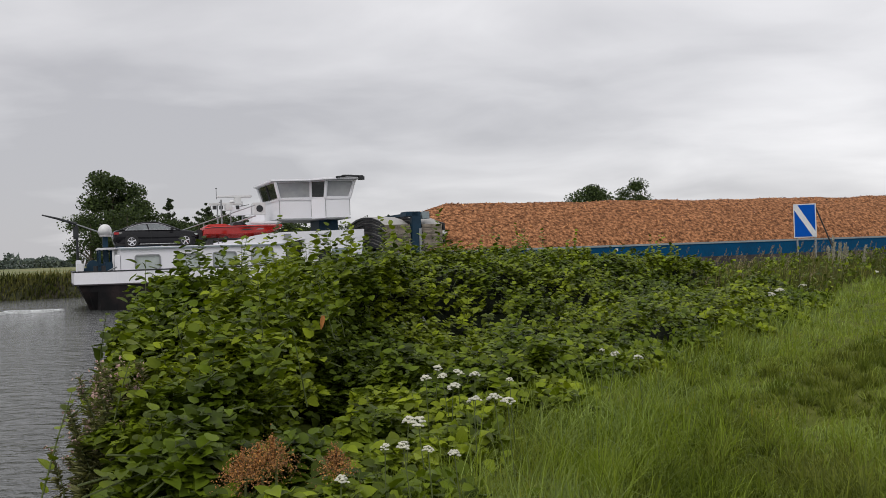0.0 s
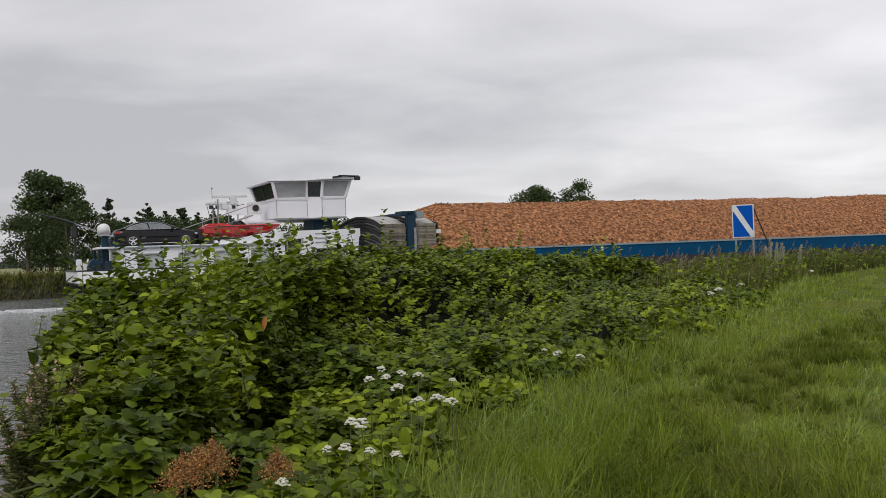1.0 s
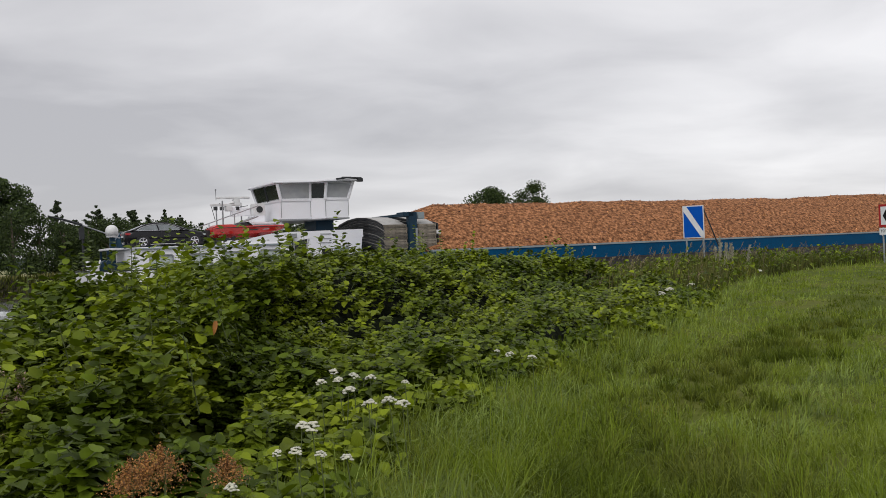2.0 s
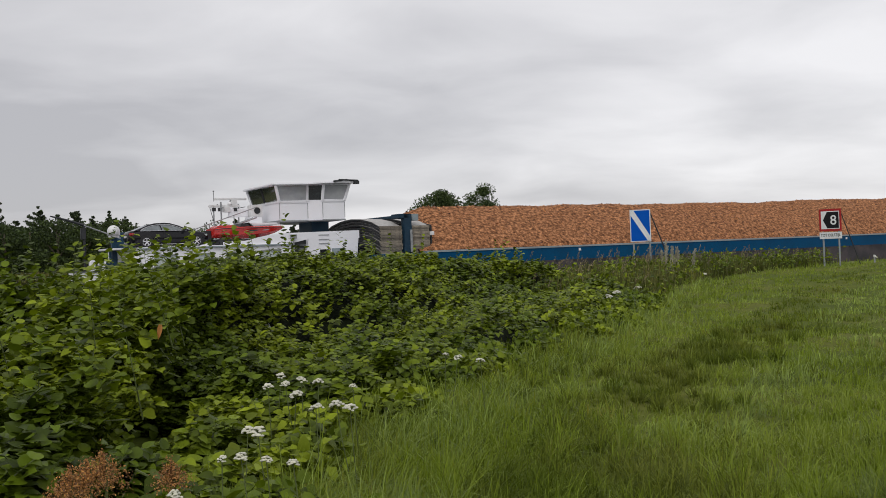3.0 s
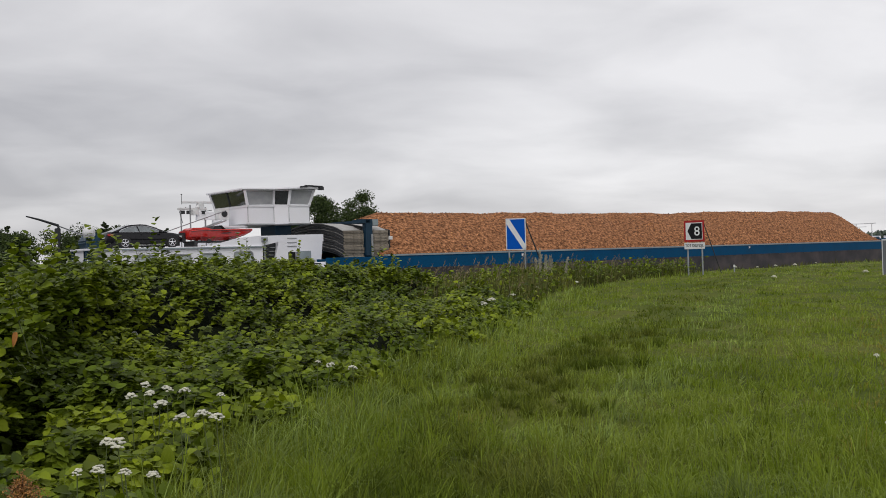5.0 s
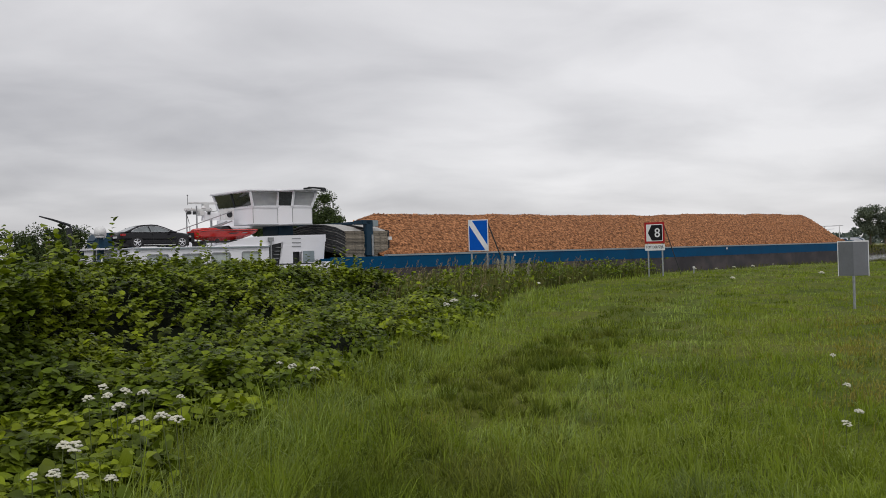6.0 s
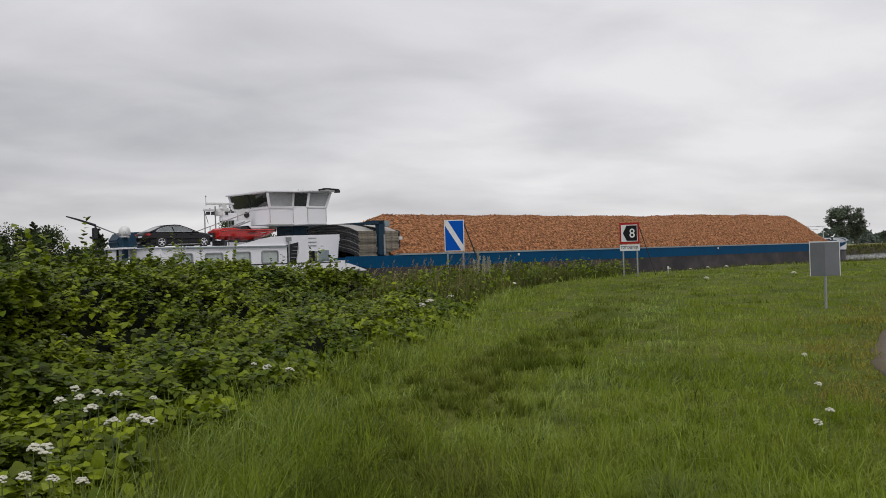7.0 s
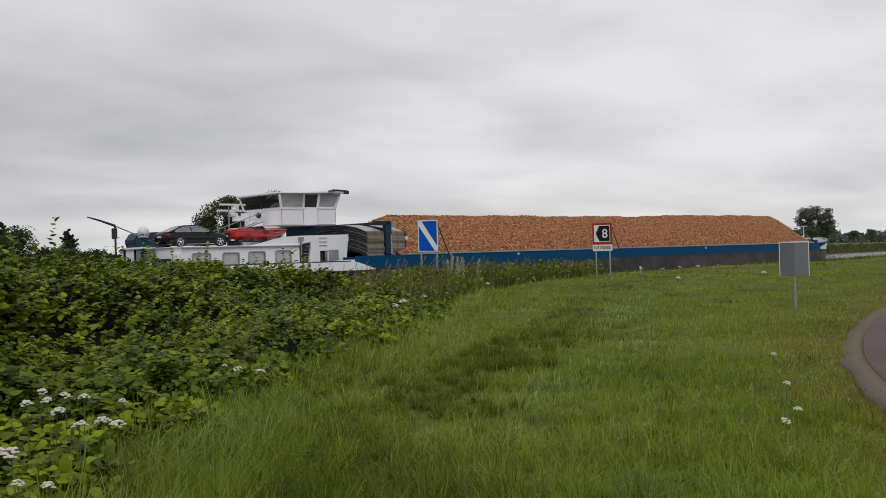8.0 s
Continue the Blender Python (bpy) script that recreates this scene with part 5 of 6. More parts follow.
def blades(name, x, y, z, length, width, material, rnd, lean=0.35, wind=(0.5, 0.15), label="", category="grass"):
    """One mesh of bent grass blades."""
    n = len(x)
    ang = rnd.uniform(0, 2 * np.pi, n)
    d = np.stack([np.cos(ang), np.sin(ang)], -1) * rnd.uniform(0.05, lean * 2, n)[:, None] + np.asarray(wind) * rnd.uniform(0.2, 1.0, n)[:, None]
    sd = np.stack([-np.sin(ang + 1.57 * rnd.uniform(0, 1, n)), np.cos(ang)], -1)
    sd /= np.linalg.norm(sd, axis=1, keepdims=True) + 1e-9
    b = np.stack([x, y, z], -1)
    w = np.c_[sd * (width / 2)[:, None], np.zeros(n)]
    bend = np.clip(np.linalg.norm(d, axis=1), 0, 1.4)

    def along_blade(q):
        return b + np.c_[d * (length * 0.85 * q ** 1.7)[:, None], length * (q - 0.64 * bend * q ** 2.4)]
    m, k, t = along_blade(0.4), along_blade(0.75), along_blade(1.0)
    close = np.hypot(x, y) < 12
    full = np.stack([b - w, b + w, m + w * 0.9, m - w * 0.9, k + w * 0.6, k - w * 0.6, t], 1)[close]
    plain = np.stack([b - w, b + w, 0.5 * (m + k) + w * 0.75, 0.5 * (m + k) - w * 0.75, t], 1)[~close]
    v = np.concatenate([full.reshape(-1, 3), plain.reshape(-1, 3)])
    i7 = np.arange(len(full))[:, None] * 7
    i5 = len(full) * 7 + np.arange(len(plain))[:, None] * 5
    f = np.concatenate([i7 + [0, 1, 2], i7 + [0, 2, 3], i7 + [3, 2, 4], i7 + [3, 4, 5], i7 + [5, 4, 6], i5 + [0, 1, 2], i5 + [0, 2, 3], i5 + [3, 2, 4]])
    me = array_mesh(name, v, f, material)
    return tagged(new(name, me), label, category, kind="stuff")


def on_road(x, y):
    return y < np.interp(x, ROAD_EDGE[:, 0], ROAD_EDGE[:, 1]) - 0.12


def build_grass():
    rnd = np.random.RandomState(31)

    def wedge(n, r0, r1, a0=-30, a1=54):
        r = np.sqrt(rnd.uniform(r0 * r0, r1 * r1, n))
        a = np.radians(rnd.uniform(a0, a1, n))
        return r * np.sin(a), r * np.cos(a)
    # tufts: each one a bunch of blades that fall outwards
    m = 9
    n = 41000
    r = 3.6 * (95 / 3.6) ** (rnd.uniform(0, 1, n) ** 0.92)
    a = np.radians(rnd.uniform(-30, 54, n))
    tx, ty = r * np.sin(a), r * np.cos(a)
    g = front_gap(tx, ty)
    p, q = pq(tx, ty)
    ok = (g > -0.35) & ~on_road(tx, ty) & (np.interp(p, SHORE_P, SHORE_Q) - q > 0.5)
    tx, ty, g, r = tx[ok], ty[ok], g[ok], r[ok]
    mound = np.clip(patch(tx, ty, 0.8, 1) * 0.4 + patch(tx, ty, 2.6, 4) * 0.35 + patch(tx, ty, 6.0, 2) * 0.35, 0, 1.2)
    lane = 2.1 + 0.14 * (ty - 8.7) + 0.25 * np.sin(ty * 0.6)
    strip = np.exp(-((g - lane) / (0.5 + 0.02 * ty)) ** 2)
    lush = np.exp(-((g - 0.55) / 0.75) ** 2)
    road = np.interp(tx, ROAD_EDGE[:, 0], ROAD_EDGE[:, 1])
    verge = np.exp(-np.clip(ty - road, 0, 20) / (1.2 + 0.05 * r))
    fine = 0.55 * patch(tx, ty, 13.0, 51) + 0.45 * patch(tx, ty, 24.0, 52)
    high = (0.45 + 0.85 * mound) * (0.35 + 1.3 * fine + 0.5 * strip * (fine - 0.5)) * (1 + 0.85 * lush) * (1 - 0.22 * strip) * (1 - 0.35 * verge) * rnd.uniform(0.6, 1.4, len(tx))
    kind = rnd.normal(0, 0.09, len(tx))
    coarse = patch(g, ty * 0.3, 1.7, 9) * 0.28 + patch(tx, ty, 4.4, 3) * 0.26 + 0.20 * (1 - fine) + 0.55 * strip * patch(tx, ty, 2.0, 55) + 0.12 * strip + kind > 0.60
    dry = ~coarse & (0.62 * verge + 0.30 * patch(tx, ty, 3.1, 21) + 0.16 * strip + kind > 0.48)
    pale = ~coarse & ~dry & (patch(g, ty * 0.3, 1.4, 5) * 0.45 + patch(tx, ty, 5.3, 8) * 0.45 + 0.36 * np.exp(-((g - lane - 1.5) / 0.9) ** 2) + 0.28 * lush + kind > 0.70)
    plain = ~coarse & ~pale & ~dry
    lean0 = rnd.normal(0, 0.20, (len(tx), 2)) + 0.22 * np.stack([np.cos(6.28 * patch(tx, ty, 0.9, 7)), np.sin(6.28 * patch(tx, ty, 0.9, 7))], -1) + np.array([0.10, -0.02])
    for name, sel, mt, grow, label in (("meadow_grass", plain, GRASS, 1.0, "rough green meadow grass on the canal bank"), ("coarse_grass", coarse, COARSEGRASS, 1.1, "darker coarse grass tufts in the meadow"), ("dewy_grass", pale, PALEGRASS, 0.95, "pale dewy grass patches in the meadow"), ("dry_grass", dry, DRYGRASS, 0.85, "yellowing worn grass in the meadow and along the road")):
        w = np.repeat(np.nonzero(sel)[0], m)
        ang, rad = rnd.uniform(0, 6.283, len(w)), np.sqrt(rnd.uniform(0, 1, len(w)))
        out = np.stack([np.cos(ang), np.sin(ang)], -1) * rad[:, None]
        size = 0.03 + 0.0065 * r[w]
        x, y = tx[w] + out[:, 0] * size, ty[w] + out[:, 1] * size
        L = 0.21 / (1 + 0.012 * r[w]) * grow * high[w] * rnd.uniform(0.5, 1.25, len(w)) * (1.15 - 0.3 * rad)
        W = (0.0024 + 0.00066 * r[w]) * rnd.uniform(0.6, 1.25, len(w))
        blades(name, x, y, ground_z(x, y) - 0.012, L, W, mt, rnd, 0.5, lean0[w] * 1.3 + out * 0.8, label)
    # dark tussocks in the worn lane
    n = 95
    ty = rnd.uniform(5.5, 15.5, n)
    tx = np.interp(ty, BELT_F[:, 1], BELT_F[:, 0]) + (2.1 + 0.14 * (ty - 8.7) + rnd.normal(0, 0.5, n)) / 0.85
    m = 110
    w = np.repeat(np.arange(n), m)
    ang, rad = rnd.uniform(0, 6.283, len(w)), np.sqrt(rnd.uniform(0, 1, len(w)))
    out = np.stack([np.cos(ang), np.sin(ang)], -1) * rad[:, None]
    wide = rnd.uniform(0.05, 0.13, n)
    x, y = tx[w] + out[:, 0] * wide[w], ty[w] + out[:, 1] * wide[w]
    L = (rnd.uniform(0.13, 0.26, n))[w] * rnd.uniform(0.5, 1.15, len(w))
    blades("tussock_grass", x, y, ground_z(x, y) - 0.015, L, rnd.uniform(0.004, 0.008, len(w)) * (1 + 0.04 * y), COARSEGRASS, rnd, 0.35, out * 1.0, "long dark grass tussocks in the worn track")
    n = 38000
    r, a = 0.3 + 15 * rnd.uniform(0, 1, n) ** 0.7, rnd.uniform(0, 6.283, n)
    x, y = r * np.sin(a), r * np.cos(a)
    p, q = pq(x, y)
    az = np.degrees(np.arctan2(x, y))
    ok = ((az < -29.5) | (az > 53.5) | (r < 3.7)) & (front_gap(x, y) > -0.2) & ~on_road(x, y) & (np.interp(p, SHORE_P, SHORE_Q) - q > 0.5)
    x, y = x[ok], y[ok]
    blades("verge_grass", x, y, ground_z(x, y) - 0.01, rnd.uniform(0.06, 0.2, len(x)), rnd.uniform(0.006, 0.012, len(x)), GRASS, rnd, 0.5, (0.3, 0.1), "rough green grass round the standpoint")
    # long pale grass along the bushes and scattered seed stalks
    n = 16000
    s = rnd.uniform(0.05, 1, n)
    f = along(BUSH_F, s)
    x, y = f[:, 0] + np.abs(rnd.normal(0, 0.55, n)) - 0.35, f[:, 1] + rnd.normal(0, 0.3, n)
    turn = 6.28 * patch(x, y, 1.8, 17)
    wind = np.stack([0.25 + 0.35 * np.cos(turn), 0.35 * np.sin(turn)], -1)
    blades("tall_grass", x, y, ground_z(x, y), rnd.uniform(0.14, 0.36, n), rnd.uniform(0.004, 0.008, n) * (1 + y / 15), TALLGRASS, rnd, 0.5, wind, "longer pale grass along the shrubs")
    # low leafy weeds that run out of the shrubs into the grass
    n = 2600
    s = rnd.uniform(0.08, 1, n)
    f = along(BUSH_F, s)
    out = np.abs(rnd.normal(0, 0.16, n)) * (1 + 0.08 * f[:, 1])
    x, y = f[:, 0] + out - 0.1, f[:, 1] + rnd.normal(0, 0.25, n) - 0.2 * out
    ok = patch(x, y, 2.4, 18) * 0.6 + patch(x, y, 6.0, 19) * 0.4 > 0.42 + 0.25 * out
    x, y, out = x[ok], y[ok], out[ok]
    k = 9
    tall = np.clip(0.34 - 0.16 * out, 0.1, 1) * rnd.uniform(0.55, 1.2, len(x))
    q = rnd.uniform(0.45, 1.0, (len(x), k))
    pos = np.stack([x[:, None] + rnd.normal(0, 0.06, q.shape), y[:, None] + rnd.normal(0, 0.06, q.shape), ground_z(x, y)[:, None] + tall[:, None] * q], -1).reshape(-1, 3)
    num = len(pos)
    lv, lf = place_leaves(pos, rnd.normal(0, 0.8, (num, 3)) + [0, 0, -0.1], rnd.normal(0, 0.3, (num, 3)) + [0, -0.25, 1.0], rnd.uniform(0.045, 0.105, num) * np.repeat(1 + 0.02 * y, k), SIMPLE_V, SIMPLE_F)
    tagged(new("low_weeds", array_mesh("low_weeds", lv, lf, LEAF)), "low leafy weeds running from the shrubs into the grass", "weeds", kind="stuff")
    x, y = wedge(900, 5, 20)
    ok = (front_gap(x, y) > 0.3) & ~on_road(x, y)
    x, y = x[ok], y[ok]
    blades("seed_stalks", x, y, ground_z(x, y), rnd.uniform(0.18, 0.32, len(x)), rnd.uniform(0.004, 0.006, len(x)), TALLGRASS, rnd, 0.3, (0.25, 0.05), "thin pale seed stalks in the meadow")
    # reeds and sedge in front of the signs
    n = 70000
    x, y = rnd.uniform(4, 26, n), rnd.uniform(20, 47, n)
    p, q = pq(x, y)
    g = front_gap(x, y)
    inside = (g < 0.1) & (np.interp(p, SHORE_P, SHORE_Q) - q > -0.6) & ((y > 24.5) | (x > 9.0))
    x, y, g = x[inside], y[inside], g[inside]
    clump = patch(x, y, 1.6, 12) * 0.5 + patch(x, y, 4.5, 13) * 0.5
    keep = rnd.uniform(0, 1, len(x)) < 0.35 + 0.9 * clump
    x, y, clump = x[keep], y[keep], clump[keep]
    hgt = np.interp(np.hypot(x, y), [25, 32, 40, 46], [0.85, 1.0, 0.95, 0.78]) * (0.48 + 0.68 * clump)
    blades("bank_reeds", x, y, ground_z(x, y) - 0.05, hgt * rnd.uniform(0.55, 1.25, len(x)), rnd.uniform(0.012, 0.03, len(x)), REED, rnd, 0.28, (0.3, 0.05), "brown-green reeds and sedge along the bank", "reeds")
    # leafy weeds between the reeds
    c = 16000
    w = rnd.choice(len(x), c)
    side = rnd.normal(0, 0.25, (c, 2))
    tuft = patch(x[w], y[w], 2.2, 15)
    ok = tuft > 0.42
    w, side, tuft = w[ok], side[ok], tuft[ok]
    wx, wy = x[w] + side[:, 0], y[w] + side[:, 1]
    pos = np.stack([wx, wy, ground_z(wx, wy) + rnd.uniform(0.02, 1, len(w)) ** 0.7 * tuft * 0.95], -1)
    lv, lf = place_leaves(pos, rnd.normal(0, 0.8, (len(w), 3)), rnd.normal(0, 0.5, (len(w), 3)) + [0, -0.2, 1.0], rnd.uniform(0.09, 0.2, len(w)), SIMPLE_V * (1, 0.7, 1), SIMPLE_F)
    tagged(new("bank_weeds", array_mesh("bank_weeds", lv, lf, LEAF)), "leafy green weeds among the bank reeds", "weeds", kind="stuff")
    # fluffy plumes over the reeds
    j = rnd.choice(len(x), 260, replace=False)
    k = 9
    q = np.linspace(0, 1, k)
    top = hgt[j] * rnd.uniform(0.95, 1.5, 260)
    px = x[j][:, None] + 0.10 * q[None] + rnd.normal(0, 0.015, (260, k))
    pz = (ground_z(x[j], y[j]) + top)[:, None] - 0.22 * (1 - q)[None]
    pos = np.stack([px, np.repeat(y[j][:, None], k, 1), pz], -1).reshape(-1, 3)
    lv, lf = place_leaves(pos, rnd.normal(0, 0.5, (len(pos), 3)) + [0.4, 0, 0.8], rnd.normal(0, 1, (len(pos), 3)), rnd.uniform(0.05, 0.11, len(pos)), NARROW_V)
    tagged(new("reed_plumes", array_mesh("reed_plumes", lv, lf, REEDHEAD)), "faded brown plumes over the bank reeds", "reeds", kind="stuff")
    blades("reed_stalks", x[j], y[j], ground_z(x[j], y[j]), top, np.full(260, 0.012), REEDHEAD, rnd, 0.06, (0.1, 0.0), "dry stalks among the bank reeds", "reeds")
    # water's edge beyond the second sign
    n = 14000
    p = rnd.uniform(36, 190, n)
    q = np.interp(p, SHORE_P, SHORE_Q) - rnd.uniform(-0.4, 2.2, n)
    x, y = xy(p, q)
    blades("edge_weeds", x, y, ground_z(x, y) - 0.03, rnd.uniform(0.15, 0.55, n), rnd.uniform(0.02, 0.05, n), REED, rnd, 0.35, (0.2, 0.05), "low weeds at the water's edge", "weeds")
    # far bank
    n = 20000
    p = np.concatenate([rnd.uniform(-20, 40, 8000), rnd.uniform(140, 420, 12000)])
    q = np.interp(p, FAR_P, FAR_Q) + rnd.uniform(0.2, 6, n)
    x, y = xy(p, q)
    blades("far_bank_reeds", x, y, ground_z(x, y) - 0.1, rnd.uniform(0.2, 0.9, n) * (0.3 + 1.0 * patch(x, y, 0.5, 23)), rnd.uniform(0.05, 0.14, n), FARREED, rnd, 0.3, (0.2, 0.0), "yellowing tall grass on the far bank", "reeds")
    n = 20000
    p = np.concatenate([rnd.uniform(-20, 40, 11000), rnd.uniform(140, 420, 9000)])
    q = np.interp(p, FAR_P, FAR_Q) + rnd.uniform(-0.9, 1.6, n)
    x, y = xy(p, q)
    blades("far_bank_sedge", x, y, ground_z(x, y) - 0.1, rnd.uniform(0.3, 0.8, n) * (0.6 + 0.8 * patch(x, y, 1.1, 24)), rnd.uniform(0.08, 0.2, n), REED, rnd, 0.3, (0.2, 0.0), "dark sedge at the foot of the far bank", "reeds")


build_grass()


def build_umbel(x, y, z, r, lean, rnd):
    """A white umbel on its stalk, with a few rays of florets."""
    h = thing("hogweed_flower", "white flat-topped umbel flower on a green stalk", "flower", group="white umbels by the shrubs")
    gz = float(ground_z(x, y))
    part("stalk", Geo().tube([(x - lean, y, gz), (x - lean * 0.3, y, gz + (z - gz) * 0.6), (x, y, z - r * 0.5)], 0.0042, 6, 0.003), STEM, h)
    g = Geo()
    tilt, turn = rnd.uniform(0.05, 0.35), rnd.uniform(0, 6.28)
    for k in range(24):
        a, d = 2.399 * k + rnd.uniform(-0.25, 0.25), r * math.sqrt((k + 0.5) / 24) * rnd.uniform(0.85, 1.2)
        if rnd.random() < 0.08:
            continue
        px, py, pz = x + d * math.cos(a), y + d * math.sin(a), z - 0.55 * d * d / r + tilt * d * math.cos(a - turn) + rnd.uniform(-0.008, 0.008)
        q = r * rnd.uniform(0.26, 0.40)
        g.loft([[(px + q * f * math.cos(1.0472 * i + a), py + q * f * math.sin(1.0472 * i + a), pz + dz * q) for i in range(6)] for f, dz in ((0.25, -0.55), (1.0, -0.1), (0.8, 0.35), (0.2, 0.6))])
    tagged(part("floret_head", g, UMBEL, h, "white floret head"), kind="stuff")
    g = Geo()
    for k in range(9):
        a = 0.7 * k
        g.tube([(x, y, z - r * 0.5), (x + 0.6 * r * math.cos(a), y + 0.6 * r * math.sin(a), z - 0.05 * r)], 0.003, 4)
    tagged(part("rays", g, STEM, h), kind="stuff")


def build_flowers():
    rnd = random.Random(4)
    near = [(-0.04, 7.48), (-0.17, 7.41), (0.22, 7.51), (0.04, 6.89), (0.17, 6.25), (0.31, 6.34), (0.39, 6.15), (-0.18, 5.5), (-0.24, 5.56), (-0.11, 4.69), (-0.33, 4.77), (-0.24, 4.81), (0.02, 4.57), (-0.48, 4.11), (-0.08, 8.04), (0.09, 7.69), (1.55, 8.64), (1.7, 8.31), (1.48, 8.92), (0.47, 7.11)]
    for i, (x, y) in enumerate(near):
        small = i in (9, 10, 11, 12, 13, 18, 19)
        build_umbel(x, y, 0.63, rnd.uniform(0.022, 0.03) if small else rnd.uniform(0.034, 0.047), rnd.uniform(-0.1, 0.1), rnd)
    for x, y in [(6.47, 25.0), (8.25, 23.05), (9.54, 24.95), (7.48, 21.44), (8.32, 24.0), (12.2, 29.5), (15.2, 32.9)]:
        build_umbel(x, y, 0.55 if x < 7 else 0.42, rnd.uniform(0.06, 0.10), 0.05, rnd)
    for x, y in [(5.74, 6.12), (6.69, 7.3), (5.28, 5.75), (8.3, 9.31)]:
        build_umbel(x, y, 0.25, 0.032, 0.02, rnd)
    for x, y in [(22.8, 31.2), (30.5, 43.2), (32.5, 44.4), (35, 46), (27.1, 31.2), (28.5, 42.2), (38, 48)]:
        build_umbel(x, y, 0.22 + float(ground_z(x, y)), rnd.uniform(0.05, 0.10), 0.03, rnd)


build_flowers()


def build_herbs():
    rnd = np.random.RandomState(17)
    # rusty dock seed heads
    for x, y, z, w in ((-1.02, 5.0, 0.58, 0.13), (-0.95, 5.03, 0.61, 0.10), (-1.10, 4.95, 0.55, 0.10), (-0.64, 5.25, 0.50, 0.09)):
        d = thing("dock_plant", "withered dock plant with rusty brown seed heads", "dock plant", group="withered docks")
        g = Geo()
        n = 1700
        ang, rr, hh = rnd.uniform(0, 6.28, n), 1.15 * w * np.abs(rnd.normal(0, 0.6, n)), rnd.normal(-0.02, 0.028, n)
        pos = np.stack([x + rr * np.cos(ang), y + rr * np.sin(ang), z + hh - 0.07 * (rr / w) + 0.03 * np.sin(ang * 5)], -1)
        lv, lf = place_leaves(pos, rnd.normal(0, 1, (n, 3)), rnd.normal(0, 1, (n, 3)), rnd.uniform(0.007, 0.015, n), SIMPLE_V * (1, 0.7, 1), SIMPLE_F)
        tagged(part("seed_mass", array_mesh("seed_mass", lv, lf, DRYDOCK), DRYDOCK, d), kind="stuff")
        part("stalk", g.tube([(x, y, -0.02), (x + 0.02, y, z)], 0.008, 6), STEM, d)
    # one withered orange leaf in the shrub
    o = thing("withered_leaf", "single withered orange leaf hanging in the shrub", "leaf")
    lv, lf = place_leaves(np.array([(-1.06, 8.12, 1.09)]), np.array([(-0.15, -0.1, -1.0)]), np.array([(0.2, -1.0, 0.1)]), np.array([0.125]), LEAF_V * (1, 0.42, 1))
    part("blade", array_mesh("blade", lv, lf, ORANGELEAF), ORANGELEAF, o)
    # low weeds at the foot of the bank
    n = 900
    x, y = rnd.uniform(-2.15, -1.6, n), rnd.uniform(5.7, 7.0, n)
    x[:40], y[:40] = rnd.uniform(-2.95, -2.6, 40), rnd.uniform(5.6, 5.9, 40)
    pos = np.stack([x, y, ground_z(x, y) + rnd.uniform(0.0, 0.22, n)], -1)
    lv, lf = place_leaves(pos, rnd.normal(0, 0.8, (n, 3)) + [0, 0, -0.3], rnd.normal(0, 0.4, (n, 3)) + [0, -0.4, 1.0], rnd.uniform(0.06, 0.13, n))
    tagged(new("bank_foot_weeds", array_mesh("bank_foot_weeds", lv, lf, LEAF)), "low leafy weeds at the foot of the bank", "weeds", kind="stuff")
    # purple-grey herbs over the water on the edge of the shrubs
    for k in range(64):
        x, y = -2.46 + rnd.normal(0, 0.17), 6.75 + rnd.normal(0, 0.22)
        top = rnd.uniform(0.30, 0.92) - 0.55 * min(1.0, max(0.0, -2.5 - x) / 0.3)
        h = thing("willowherb", "grey-green willowherb with faded mauve spikes", "herb", group="herbs at the water's edge")
        lean = rnd.uniform(-0.10, 0.04)
        base = np.array([x + 0.06, y, float(ground_z(x + 0.06, y)) - 0.05])
        tip = np.array([x + lean, y + rnd.uniform(-0.1, 0.1), top])
        part("stalk", Geo().tube([tuple(base), tuple(base * 0.5 + tip * 0.5 + np.array([0.05, 0, 0.1])), tuple(tip)], 0.007, 5, 0.003), STEM, h)
        n = 190
        q = rnd.uniform(0.02, 0.98, n)
        pos = base + (tip - base) * q[:, None] + np.array([0.1, 0, 0.2]) * (q * (1 - q))[:, None]
        a = rnd.uniform(0, 6.28, n)
        td = np.stack([np.cos(a), np.sin(a), rnd.uniform(0.1, 0.9, n)], -1)
        lv, lf = place_leaves(pos, td, np.tile([0, 0, 1.0], (n, 1)) + rnd.normal(0, 0.3, (n, 3)), rnd.uniform(0.05, 0.12, n) * (1.15 - 0.6 * q), NARROW_V)
        tagged(part("leaves", array_mesh("leaves", lv, lf, WILLOWHERB), WILLOWHERB, h), kind="stuff")
        n = 30
        q = rnd.uniform(0.82, 1.0, n)
        pos = base + (tip - base) * q[:, None] + rnd.normal(0, 0.018, (n, 3))
        lv, lf = place_leaves(pos, rnd.normal(0, 1, (n, 3)) + [0, 0, 0.6], rnd.normal(0, 1, (n, 3)), rnd.uniform(0.012, 0.026, n))
        tagged(part("flower_spike", array_mesh("flower_spike", lv, lf, MAUVE), MAUVE, h), kind="stuff")
    # silvery mugwort in front of the blue sign's stay
    for k in range(9):
        x, y = 14.83 + rnd.normal(0, 0.4), 34.77 + rnd.normal(0, 0.4)
        h = thing("mugwort", "silvery dry mugwort standing among the reeds", "herb", group="dry herbs among the reeds")
        n = 200
        q = rnd.uniform(0.1, 1, n)
        top = rnd.uniform(1.1, 1.5)
        lean = rnd.uniform(-0.15, 0.25)
        z0 = float(ground_z(x, y))
        pos = np.stack([x + lean * q + rnd.normal(0, 0.04, n) * (1.1 - q), y + rnd.normal(0, 0.04, n), z0 + top * q], -1)
